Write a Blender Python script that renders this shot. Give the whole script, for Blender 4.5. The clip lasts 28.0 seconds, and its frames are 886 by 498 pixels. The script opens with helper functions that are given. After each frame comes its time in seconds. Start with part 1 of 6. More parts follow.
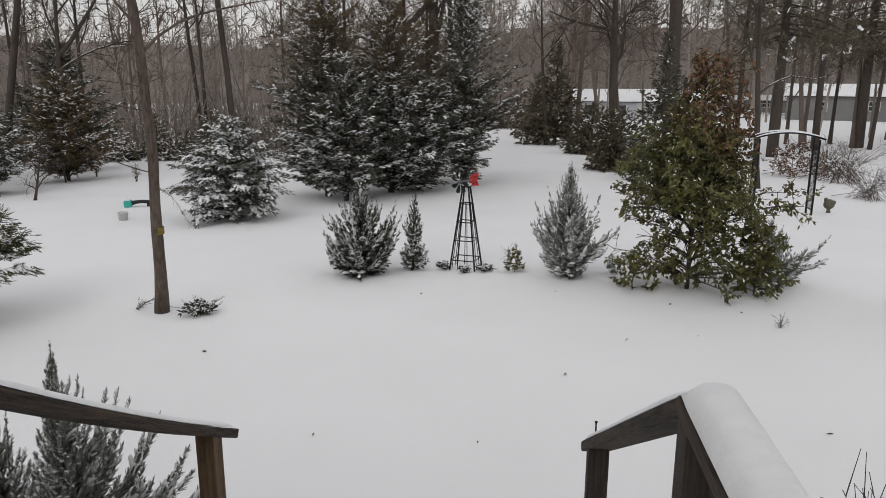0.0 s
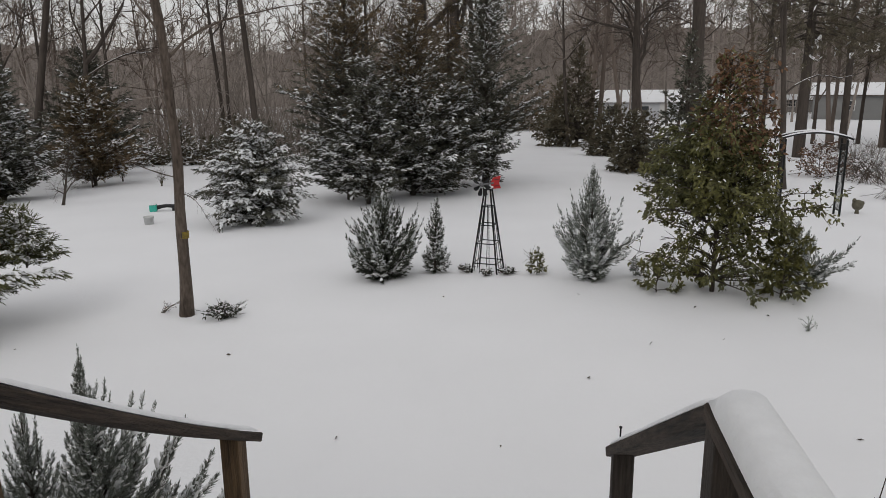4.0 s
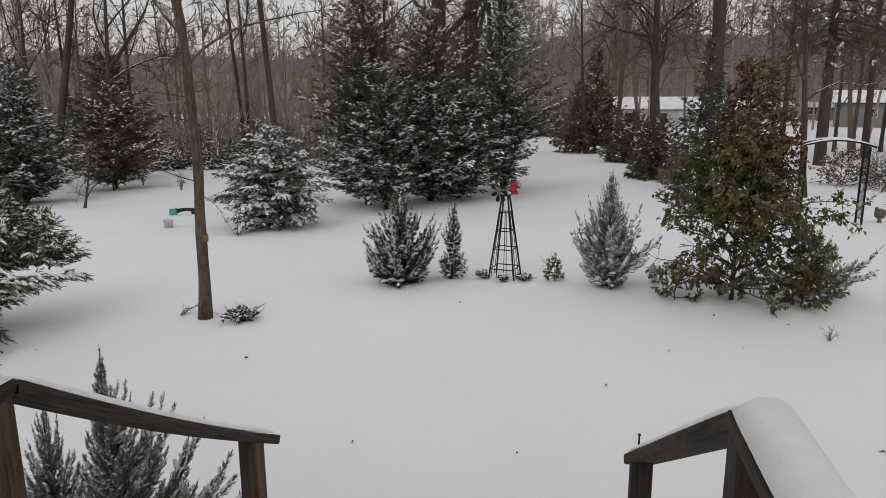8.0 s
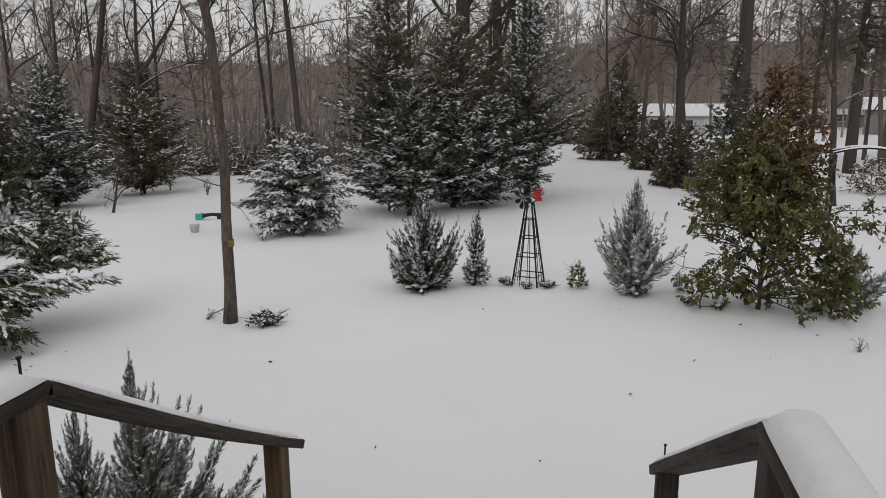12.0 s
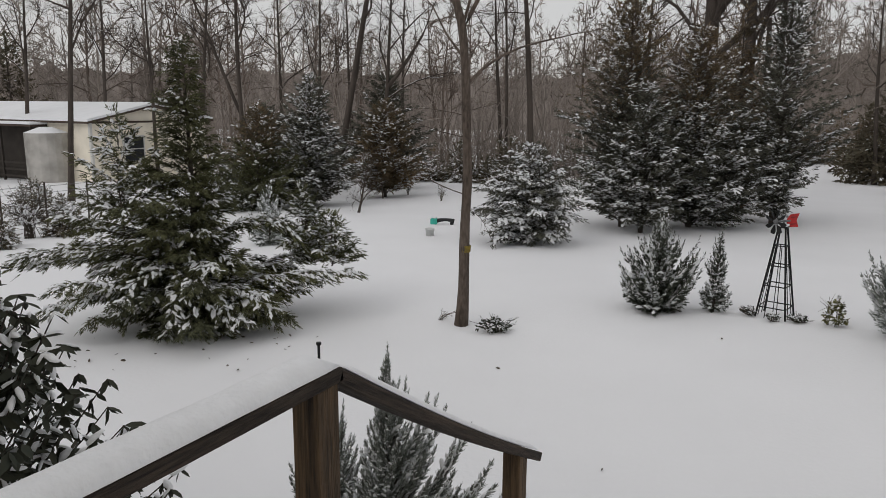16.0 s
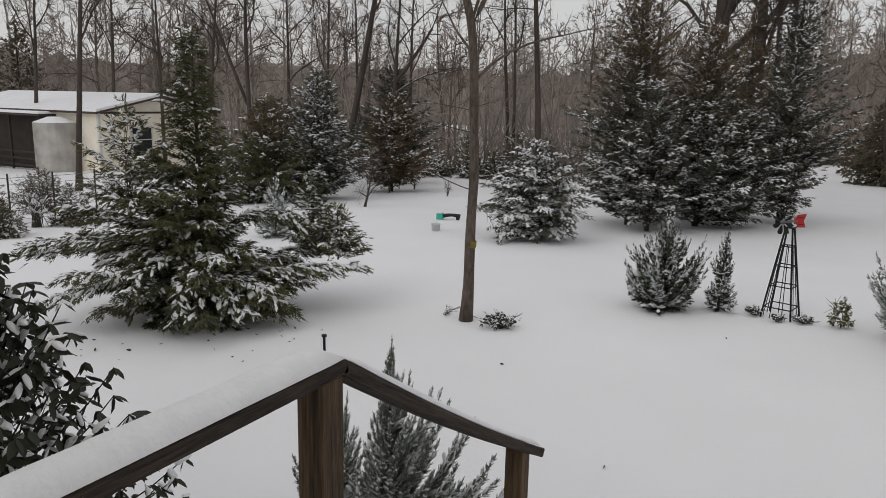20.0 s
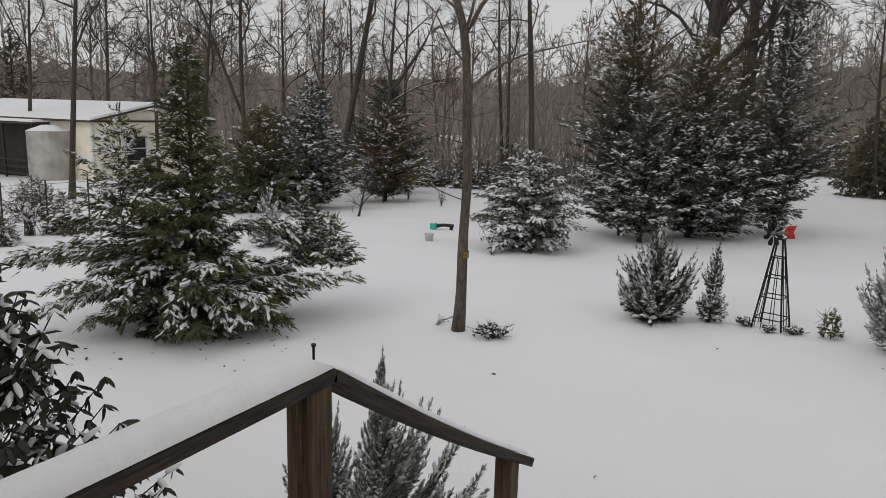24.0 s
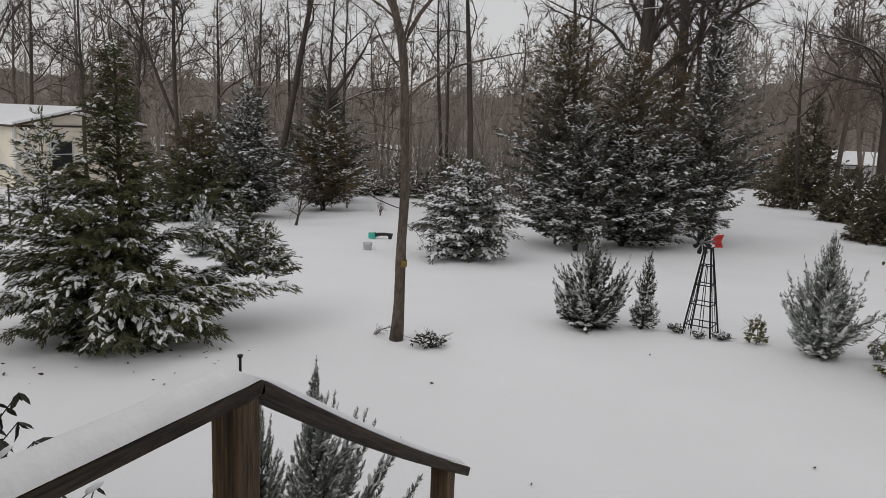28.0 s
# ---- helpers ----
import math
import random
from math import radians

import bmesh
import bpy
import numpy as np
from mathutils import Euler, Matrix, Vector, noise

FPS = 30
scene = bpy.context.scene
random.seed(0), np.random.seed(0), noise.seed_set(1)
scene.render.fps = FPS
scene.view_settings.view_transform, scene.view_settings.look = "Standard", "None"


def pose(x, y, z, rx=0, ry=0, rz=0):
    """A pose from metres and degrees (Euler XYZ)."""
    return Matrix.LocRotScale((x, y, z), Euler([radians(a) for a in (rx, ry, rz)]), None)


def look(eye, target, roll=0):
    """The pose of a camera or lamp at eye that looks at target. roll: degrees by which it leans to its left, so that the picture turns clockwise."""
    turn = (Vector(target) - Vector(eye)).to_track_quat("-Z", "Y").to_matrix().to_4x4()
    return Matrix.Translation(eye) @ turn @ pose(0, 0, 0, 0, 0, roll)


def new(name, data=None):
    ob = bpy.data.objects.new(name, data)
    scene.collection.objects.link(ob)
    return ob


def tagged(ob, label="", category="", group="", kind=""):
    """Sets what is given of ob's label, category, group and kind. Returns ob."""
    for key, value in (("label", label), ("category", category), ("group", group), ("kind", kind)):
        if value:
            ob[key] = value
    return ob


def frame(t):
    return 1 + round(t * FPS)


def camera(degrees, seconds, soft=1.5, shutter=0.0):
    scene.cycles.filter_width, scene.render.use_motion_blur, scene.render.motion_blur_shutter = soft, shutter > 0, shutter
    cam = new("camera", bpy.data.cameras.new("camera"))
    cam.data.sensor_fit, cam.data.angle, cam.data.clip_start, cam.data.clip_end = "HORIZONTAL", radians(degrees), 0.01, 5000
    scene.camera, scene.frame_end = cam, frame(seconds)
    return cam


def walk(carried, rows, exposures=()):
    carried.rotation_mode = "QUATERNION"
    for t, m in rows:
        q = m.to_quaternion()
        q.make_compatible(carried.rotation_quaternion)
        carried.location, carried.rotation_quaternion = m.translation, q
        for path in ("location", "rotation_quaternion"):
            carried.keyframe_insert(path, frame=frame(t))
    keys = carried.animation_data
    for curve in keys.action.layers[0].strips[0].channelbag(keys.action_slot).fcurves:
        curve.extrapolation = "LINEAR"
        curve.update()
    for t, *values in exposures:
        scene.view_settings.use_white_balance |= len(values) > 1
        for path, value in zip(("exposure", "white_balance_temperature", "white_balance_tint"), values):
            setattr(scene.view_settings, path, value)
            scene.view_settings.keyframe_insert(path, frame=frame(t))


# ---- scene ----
cam = camera(63.1, 28.0, 0.75)
PATH = [
    (0, (0.533, -0.073, 2.67), (0.316, 1.86, 2.204), 0.1),
    (0.5, (0.54, -0.057, 2.667), (0.32, 1.874, 2.196), -0.1),
    (1, (0.532, -0.067, 2.666), (0.309, 1.864, 2.196), -0.0),
    (1.5, (0.529, -0.071, 2.671), (0.293, 1.858, 2.201), -0.0),
    (2, (0.533, -0.064, 2.67), (0.291, 1.865, 2.2), -0.2),
    (2.5, (0.533, -0.06, 2.672), (0.286, 1.869, 2.205), -0.3),
    (3, (0.529, -0.061, 2.675), (0.274, 1.87, 2.218), -0.4),
    (3.5, (0.527, -0.065, 2.672), (0.265, 1.864, 2.214), -0.4),
    (4, (0.529, -0.065, 2.675), (0.252, 1.862, 2.216), -0.5),
    (4.5, (0.523, -0.07, 2.677), (0.242, 1.857, 2.223), -0.4),
    (6.5, (0.526, -0.057, 2.671), (0.214, 1.867, 2.223), -0.6),
    (7, (0.52, -0.063, 2.674), (0.203, 1.861, 2.229), -0.5),
    (7.5, (0.521, -0.065, 2.67), (0.2, 1.859, 2.228), -0.4),
    (8, (0.518, -0.071, 2.671), (0.196, 1.853, 2.228), -0.3),
    (8.5, (0.518, -0.069, 2.673), (0.192, 1.855, 2.233), -0.3),
    (9, (0.516, -0.074, 2.672), (0.185, 1.849, 2.234), -0.2),
    (9.5, (0.513, -0.078, 2.672), (0.174, 1.844, 2.235), -0.3),
    (10, (0.518, -0.072, 2.671), (0.17, 1.848, 2.234), -0.4),
    (10.5, (0.51, -0.068, 2.677), (0.153, 1.852, 2.245), -0.2),
    (11, (0.513, -0.07, 2.677), (0.146, 1.849, 2.249), -0.2),
    (11.5, (0.509, -0.077, 2.674), (0.135, 1.841, 2.248), -0.2),
    (13.5, (0.496, -0.078, 2.675), (0.073, 1.83, 2.25), -0.2),
    (14, (0.474, -0.100, 2.681), (0.003, 1.798, 2.261), 0.2),
    (14.5, (0.431, -0.118, 2.678), (-0.233, 1.724, 2.269), 0.1),
    (15, (0.386, -0.102, 2.674), (-0.426, 1.681, 2.27), 0.0),
    (15.5, (0.333, -0.089, 2.666), (-0.58, 1.645, 2.268), 0.2),
    (16, (0.341, -0.106, 2.677), (-0.608, 1.609, 2.283), 0.4),
    (16.5, (0.346, -0.114, 2.677), (-0.607, 1.599, 2.281), 0.5),
    (17, (0.339, -0.106, 2.677), (-0.622, 1.602, 2.28), 0.8),
    (17.5, (0.342, -0.114, 2.682), (-0.622, 1.591, 2.279), 1.1),
    (18, (0.342, -0.111, 2.68), (-0.622, 1.594, 2.277), 1.0),
    (18.5, (0.343, -0.116, 2.678), (-0.62, 1.59, 2.275), 1.1),
    (19, (0.344, -0.116, 2.677), (-0.615, 1.592, 2.273), 1.2),
    (19.5, (0.34, -0.113, 2.679), (-0.618, 1.595, 2.275), 1.2),
    (20, (0.342, -0.113, 2.676), (-0.619, 1.593, 2.269), 1.2),
    (20.5, (0.33, -0.107, 2.666), (-0.628, 1.601, 2.258), 1.3),
    (21, (0.345, -0.115, 2.676), (-0.616, 1.59, 2.265), 1.3),
    (21.5, (0.353, -0.119, 2.679), (-0.613, 1.585, 2.272), 1.3),
    (23.5, (0.35, -0.111, 2.676), (-0.606, 1.603, 2.292), 1.6),
    (24, (0.37, -0.13, 2.685), (-0.58, 1.589, 2.305), 1.5),
    (24.5, (0.363, -0.123, 2.681), (-0.574, 1.603, 2.304), 1.7),
    (25, (0.362, -0.112, 2.679), (-0.571, 1.617, 2.303), 1.7),
    (25.5, (0.374, -0.121, 2.686), (-0.536, 1.622, 2.318), 2.0),
    (26, (0.367, -0.117, 2.686), (-0.532, 1.634, 2.327), 2.4),
    (26.5, (0.364, -0.111, 2.684), (-0.531, 1.642, 2.329), 2.4),
    (27, (0.387, -0.117, 2.689), (-0.501, 1.64, 2.336), 2.1),
    (27.5, (0.398, -0.109, 2.684), (-0.438, 1.675, 2.335), 2.1),
    (28, (0.378, -0.098, 2.675), (-0.426, 1.7, 2.326), 2.3),
]
walk(cam, [(t, look(eye, target, roll)) for t, eye, target, roll in PATH], [(0, 0.06), (2, 0.03), (4, -0.06), (8, -0.08), (28, -0.08)])

# ---- world ----
world = bpy.data.worlds.new("overcast")
scene.world = world
world.use_nodes = True
wn = world.node_tree.nodes
wl = world.node_tree.links
bg = wn["Background"]
sky = wn.new("ShaderNodeTexSky")
sky.sky_type = "NISHITA"
sky.sun_disc = False
sky.sun_elevation, sky.sun_rotation = radians(38), radians(200)
veil = wn.new("ShaderNodeMix")  # thick cloud hides nearly all of the blue
veil.data_type = "RGBA"
veil.inputs["Factor"].default_value = 0.9
veil.inputs[7].default_value = (6.8, 6.68, 6.62, 1)
wl.new(sky.outputs[0], veil.inputs[6])
wl.new(veil.outputs[2], bg.inputs["Color"])
bg.inputs["Strength"].default_value = 0.098
sun = new("sun", bpy.data.lights.new("sun", "SUN"))
sun.data.energy, sun.data.angle, sun.data.color = 0.5, radians(35), (1, 0.97, 0.93)
sun.matrix_basis = look((-8, -20, 24), (0, 6, 0))

# ---- materials ----


def material(name, color, rough=0.8, vary=0.25, scale=8.0, bump=0.0, bump_scale=40.0, metal=0.0, island=0.0, second=None, blend=0.5, stretch=(1, 1, 1), spec=0.3):
    m = bpy.data.materials.new(name)
    m.use_nodes = True
    n, l = m.node_tree.nodes, m.node_tree.links
    b = n["Principled BSDF"]
    b.inputs["Roughness"].default_value, b.inputs["Metallic"].default_value = rough, metal
    b.inputs["Specular IOR Level"].default_value = spec
    tc, mp = n.new("ShaderNodeTexCoord"), n.new("ShaderNodeMapping")
    mp.inputs["Scale"].default_value = stretch
    l.new(tc.outputs["Object"], mp.inputs[0])
    tex = n.new("ShaderNodeTexNoise")
    tex.inputs["Scale"].default_value, tex.inputs["Detail"].default_value = scale, 6
    l.new(mp.outputs[0], tex.inputs["Vector"])
    big = n.new("ShaderNodeTexNoise")
    big.inputs["Scale"].default_value, big.inputs["Detail"].default_value = scale * 0.13, 3
    l.new(mp.outputs[0], big.inputs["Vector"])
    ramp = n.new("ShaderNodeMix")
    ramp.data_type = "RGBA"
    other = second or tuple(c * (1 - vary) for c in color)
    ramp.inputs[6].default_value = (*(c * (1 + vary * 0.6) for c in color), 1)
    ramp.inputs[7].default_value = (*other, 1)
    add = n.new("ShaderNodeMath")
    add.operation = "ADD"
    l.new(tex.outputs[0], add.inputs[0])
    l.new(big.outputs[0], add.inputs[1])
    fac = n.new("ShaderNodeMapRange")
    fac.inputs["From Min"].default_value, fac.inputs["From Max"].default_value = 0.72 + (0.5 - blend) * 0.6, 1.28 + (0.5 - blend) * 0.6
    l.new(add.outputs[0], fac.inputs["Value"])
    l.new(fac.outputs[0], ramp.inputs["Factor"])
    out = ramp.outputs[2]
    if island:
        geo, hsv = n.new("ShaderNodeNewGeometry"), n.new("ShaderNodeHueSaturation")
        span = n.new("ShaderNodeMapRange")
        span.inputs["To Min"].default_value, span.inputs["To Max"].default_value = 1 - island, 1 + island
        l.new(geo.outputs["Random Per Island"], span.inputs["Value"])
        l.new(span.outputs[0], hsv.inputs["Value"])
        l.new(out, hsv.inputs["Color"])
        out = hsv.outputs[0]
    l.new(out, b.inputs["Base Color"])
    if bump:
        fine, bm = n.new("ShaderNodeTexNoise"), n.new("ShaderNodeBump")
        fine.inputs["Scale"].default_value, fine.inputs["Detail"].default_value = bump_scale, 5
        l.new(mp.outputs[0], fine.inputs["Vector"])
        l.new(fine.outputs[0], bm.inputs["Height"])
        bm.inputs["Strength"].default_value, bm.inputs["Distance"].default_value = bump, 0.02
        l.new(bm.outputs[0], b.inputs["Normal"])
    return m


SNOW_GROUND = material("snow_field", (0.86, 0.865, 0.885), 0.75, 0.03, 0.6, 0.25, 22.0)
SNOW = material("snow_load", (0.84, 0.85, 0.87), 0.8, 0.06, 14.0, 0.3, 60.0)
SNOW_FAR = material("snow_roof", (0.83, 0.84, 0.86), 0.8, 0.05, 1.5, 0.1, 8.0)
BARK = material("bark", (0.13, 0.104, 0.086), 0.95, 0.35, 34.0, 1.0, 50.0, second=(0.05, 0.038, 0.03), stretch=(1, 1, 0.3))
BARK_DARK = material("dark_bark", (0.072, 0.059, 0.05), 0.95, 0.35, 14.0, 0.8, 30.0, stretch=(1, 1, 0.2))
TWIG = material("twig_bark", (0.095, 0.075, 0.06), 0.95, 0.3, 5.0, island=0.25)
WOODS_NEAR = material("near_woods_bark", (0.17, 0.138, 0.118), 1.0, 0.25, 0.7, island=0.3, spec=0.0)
# bark lightened beyond its own colour: distance haze is painted in
WOODS_HAZY = material("hazy_woods_bark", (0.27, 0.235, 0.208), 1.0, 0.25, 0.7, island=0.35, spec=0.0)
CEDAR = material("cedar_foliage", (0.118, 0.115, 0.09), 0.85, 0.3, 3.0, island=0.6, second=(0.058, 0.06, 0.048), spec=0.15)
CEDAR_BROWN = material("cedar_foliage_brown", (0.175, 0.122, 0.072), 0.85, 0.3, 1.6, island=0.45, second=(0.072, 0.07, 0.05), spec=0.15)
LEYLAND = material("leyland_foliage", (0.105, 0.106, 0.05), 0.85, 0.3, 2.5, island=0.55, second=(0.058, 0.062, 0.04), spec=0.15)
JUNIPER = material("juniper_foliage", (0.31, 0.33, 0.305), 0.85, 0.25, 6.0, island=0.5, second=(0.18, 0.195, 0.17), spec=0.15)
JUNIPER_GREEN = material("juniper_green_foliage", (0.115, 0.125, 0.1), 0.85, 0.25, 6.0, island=0.5, second=(0.06, 0.066, 0.052), spec=0.15)
LANE_GREEN = material("lane_foliage", (0.11, 0.104, 0.074), 0.9, 0.3, 1.2, island=0.45, second=(0.11, 0.086, 0.06), spec=0.1)
MAGNOLIA = material("olive_leaves", (0.125, 0.118, 0.036), 0.5, 0.3, 2.2, island=0.5, second=(0.085, 0.09, 0.04), spec=0.4)
DEAD_LEAF = material("brown_leaves", (0.17, 0.095, 0.055), 0.8, 0.3, 3.0, island=0.5)
DARK_LEAF = material("dark_glossy_leaf", (0.028, 0.034, 0.026), 0.55, 0.3, 20.0, second=(0.05, 0.05, 0.032), spec=0.2)
WOOD_RAIL = material("weathered_rail_wood", (0.078, 0.058, 0.045), 0.85, 0.5, 14.0, 0.9, 34.0, second=(0.018, 0.015, 0.013), stretch=(9, 0.6, 9))
WOOD_POST = material("brown_post_wood", (0.135, 0.088, 0.05), 0.8, 0.5, 12.0, 0.8, 30.0, second=(0.028, 0.02, 0.014), stretch=(9, 9, 0.5))
WOOD_POST_DARK = material("dark_post_wood", (0.062, 0.05, 0.043), 0.85, 0.5, 12.0, 0.8, 30.0, second=(0.024, 0.02, 0.017), stretch=(9, 9, 0.5))
WOOD_DECK = material("deck_wood", (0.12, 0.095, 0.075), 0.85, 0.3, 8.0, 0.4, 25.0, stretch=(1, 6, 1))
IRON = material("black_iron", (0.012, 0.013, 0.013), 0.5, 0.3, 30.0, metal=0.3)
RED_METAL = material("red_painted_metal", (0.55, 0.03, 0.03), 0.45, 0.15, 20.0)
STEEL = material("grey_steel", (0.16, 0.165, 0.17), 0.6, 0.4, 40.0, metal=0.4)
YELLOW = material("yellow_tag", (0.24, 0.17, 0.02), 0.7, 0.4, 30.0, second=(0.1, 0.08, 0.03))
TEAL = material("teal_plastic", (0.05, 0.42, 0.33), 0.45, 0.15, 20.0)
BLACK = material("black_plastic", (0.02, 0.021, 0.022), 0.5, 0.2, 20.0)
WHITE_PL = material("white_plastic", (0.62, 0.63, 0.62), 0.5, 0.1, 12.0)
SIDING = material("cream_siding", (0.86, 0.8, 0.68), 0.7, 0.12, 1.5, spec=0.2)
TANK = material("weathered_tank", (0.5, 0.48, 0.45), 0.8, 0.35, 1.2, second=(0.25, 0.24, 0.22))
SIDING_GREY = material("grey_siding", (0.21, 0.21, 0.205), 0.8, 0.12, 0.8, spec=0.2)
SIDING_WHITE = material("white_siding", (0.5, 0.51, 0.53), 0.8, 0.1, 0.8, spec=0.2)
TRIM = material("white_trim", (0.62, 0.61, 0.58), 0.6, 0.08, 3.0)
BROWN_TRIM = material("brown_trim", (0.07, 0.05, 0.04), 0.8, 0.2, 3.0)
GLASS = material("window_glass", (0.03, 0.033, 0.037), 0.08, 0.2, 2.0, spec=0.6)
# near-black that paints the shade under the neighbour's porch
SHADOWED = material("shaded_porch", (0.045, 0.038, 0.032), 0.9, 0.3, 2.0)
STONE = material("ornament_stone", (0.12, 0.11, 0.08), 0.8, 0.4, 14.0, 0.5, 40.0)

# ---- mesh tools ----
UP = np.array([0.0, 0.0, 1.0])
TUBES = {}


def cross(a, b):
    a, b = np.asarray(a, float), np.asarray(b, float)
    return np.stack([a[..., 1] * b[..., 2] - a[..., 2] * b[..., 1], a[..., 2] * b[..., 0] - a[..., 0] * b[..., 2], a[..., 0] * b[..., 1] - a[..., 1] * b[..., 0]], -1)


class Geo:
    """Vertices and faces gathered from many pieces."""

    def __init__(self):
        self.v, self.f, self.n = [], [], 0

    def add(self, v, f):
        v = np.asarray(v, float).reshape(-1, 3)
        self.v.append(v)
        self.f.append(np.asarray(f, int) + self.n)
        self.n += len(v)
        return self

    def mesh(self, name, mat, smooth=False):
        me = bpy.data.meshes.new(name)
        if self.v:
            v = np.concatenate(self.v).astype(np.float32)
            ids = np.concatenate([b.ravel() for b in self.f]).astype(np.int32)
            size = np.concatenate([np.full(len(b), b.shape[1]) for b in self.f])
            start = np.concatenate([[0], np.cumsum(size)[:-1]]).astype(np.int32)
            me.vertices.add(len(v))
            me.vertices.foreach_set("co", v.ravel())
            me.loops.add(len(ids))
            me.loops.foreach_set("vertex_index", ids)
            me.polygons.add(len(size))
            me.polygons.foreach_set("loop_start", start)
            me.update(calc_edges=True)
            if not smooth:
                me.shade_flat()
        me.materials.append(mat)
        return me


def thing(name, x=0.0, y=0.0, z=0.0, label="", category="", group="", kind="", rz=0.0):
    ob = new(name)
    ob.empty_display_size = 0.1
    ob.matrix_basis = pose(x, y, z, 0, 0, rz)
    return tagged(ob, label, category, group, kind)


def part(name, geo, mat, parent=None, label="", smooth=False):
    """One mesh object out of a Geo or a bmesh, under a thing or a part."""
    if isinstance(geo, Geo):
        me = geo.mesh(name, mat, smooth)
    else:
        me = bpy.data.meshes.new(name)
        geo.to_mesh(me)
        geo.free()
        me.materials.append(mat)
        if smooth:
            me.shade_smooth()
    ob = new(name, me)
    ob.parent = parent
    if label:
        ob["label"] = label
    if name in ("snow", "branchwork", "stem_mass", "foliage", "dry_foliage", "crown", "bough_wood"):
        ob["kind"] = "stuff"
    return ob


def box(x0, y0, z0, x1, y1, z1, bevel=0.0, bm=None):
    """A bmesh box between two corners, with softened edges."""
    bm = bm or bmesh.new()
    made = bmesh.ops.create_cube(bm, size=1)["verts"]
    for v in made:
        v.co = Vector(((x0 + x1) / 2 + v.co.x * (x1 - x0), (y0 + y1) / 2 + v.co.y * (y1 - y0), (z0 + z1) / 2 + v.co.z * (z1 - z0)))
    if bevel:
        edges = list({e for v in made for e in v.link_edges})
        bmesh.ops.bevel(bm, geom=edges, offset=bevel, segments=2, affect="EDGES", profile=0.6)
    return bm


def unit(v):
    return v / np.maximum(np.linalg.norm(v, axis=-1, keepdims=True), 1e-9)


def chain(geo, pts, radii, sides=5, cap=False):
    """A tapering tube along a line of points."""
    pts, radii = np.asarray(pts, float), np.asarray(radii, float)
    n = len(pts)
    d = np.empty_like(pts)
    d[0], d[-1] = pts[1] - pts[0], pts[-1] - pts[-2]
    d[1:-1] = pts[2:] - pts[:-2]
    d = unit(d)
    ref = np.where(np.abs(d[:, 2:3]) > 0.9, [[1.0, 0, 0]], [[0, 0, 1.0]])
    a = unit(cross(d, ref))
    b = cross(d, a)
    if (n, sides) not in TUBES:
        i, j = np.meshgrid(np.arange(n - 1), np.arange(sides), indexing="ij")
        k = (j + 1) % sides
        ang = np.arange(sides) * 2 * math.pi / sides
        TUBES[n, sides] = (np.stack([i * sides + j, i * sides + k, (i + 1) * sides + k, (i + 1) * sides + j], -1).reshape(-1, 4), np.cos(ang)[None, :, None], np.sin(ang)[None, :, None])
    quads, c, s = TUBES[n, sides]
    ring = pts[:, None] + radii[:, None, None] * (a[:, None] * c + b[:, None] * s)
    geo.add(ring, quads)
    if cap:
        geo.add(ring[-1], [list(range(sides))])
        geo.add(ring[0], [list(range(sides))[::-1]])


def prisms(geo, p0, p1, r0, r1):
    """Many thin three-sided tapering stems at once."""
    d = unit(p1 - p0)
    a = unit(cross(d, np.array([0.31, 0.95, 0.05])))
    b = cross(d, a)
    v = []
    for p, r in ((p0, r0), (p1, r1)):
        for k in range(3):
            t = k * 2 * math.pi / 3
            v.append(p + (a * math.cos(t) + b * math.sin(t)) * r[:, None])
    f = np.array([(0, 1, 4, 3), (1, 2, 5, 4), (2, 0, 3, 5)])
    geo.add(np.stack(v, 1).reshape(-1, 3), (np.arange(len(p0))[:, None, None] * 6 + f[None]).reshape(-1, 4))


def rod(geo, a, b, r, sides=6, r2=None):
    chain(geo, [a, b], [r, r if r2 is None else r2], sides, True)


def needles(geo, p, d, length, rng, k=9, spread=0.6, width=0.22, flat=0.5):
    """Fine pointed blades on both sides of each spray axis (p, d, length)."""
    n = len(p)
    if not n:
        return
    d = unit(d)
    side = unit(cross(d, UP + 0.35 * rng.normal(size=(n, 3))))
    over = cross(side, d)
    s = (np.arange(k) + 0.5) / k
    s = s[None, :] * np.ones((n, 1)) + rng.uniform(-0.05, 0.05, (n, k))
    sign = np.where(np.arange(k) % 2, 1.0, -1.0)[None, :] * np.ones((n, 1))
    ang = spread * rng.uniform(0.5, 1.3, (n, k)) * (1 - 0.6 * s)
    lift = rng.normal(0, flat, (n, k))
    base = p[:, None] + d[:, None] * (s * 0.72 * length[:, None])[..., None]
    way = d[:, None] * np.cos(ang)[..., None] + (side[:, None] * sign[..., None] + over[:, None] * lift[..., None]) * np.sin(ang)[..., None]
    ln = length[:, None] * (0.5 - 0.22 * s) * rng.uniform(0.75, 1.3, (n, k))
    tip = base + way * ln[..., None]
    wide = unit(cross(way, over[:, None] + 0.5 * rng.normal(size=(n, k, 3)))) * (ln * width)[..., None]
    low = base + way * (ln * 0.12)[..., None]
    v = np.stack([low + wide, tip, low - wide], 2).reshape(-1, 3)
    m = np.arange(n * k)[:, None] * 3
    geo.add(v, np.concatenate([m, m + 1, m + 2], 1))


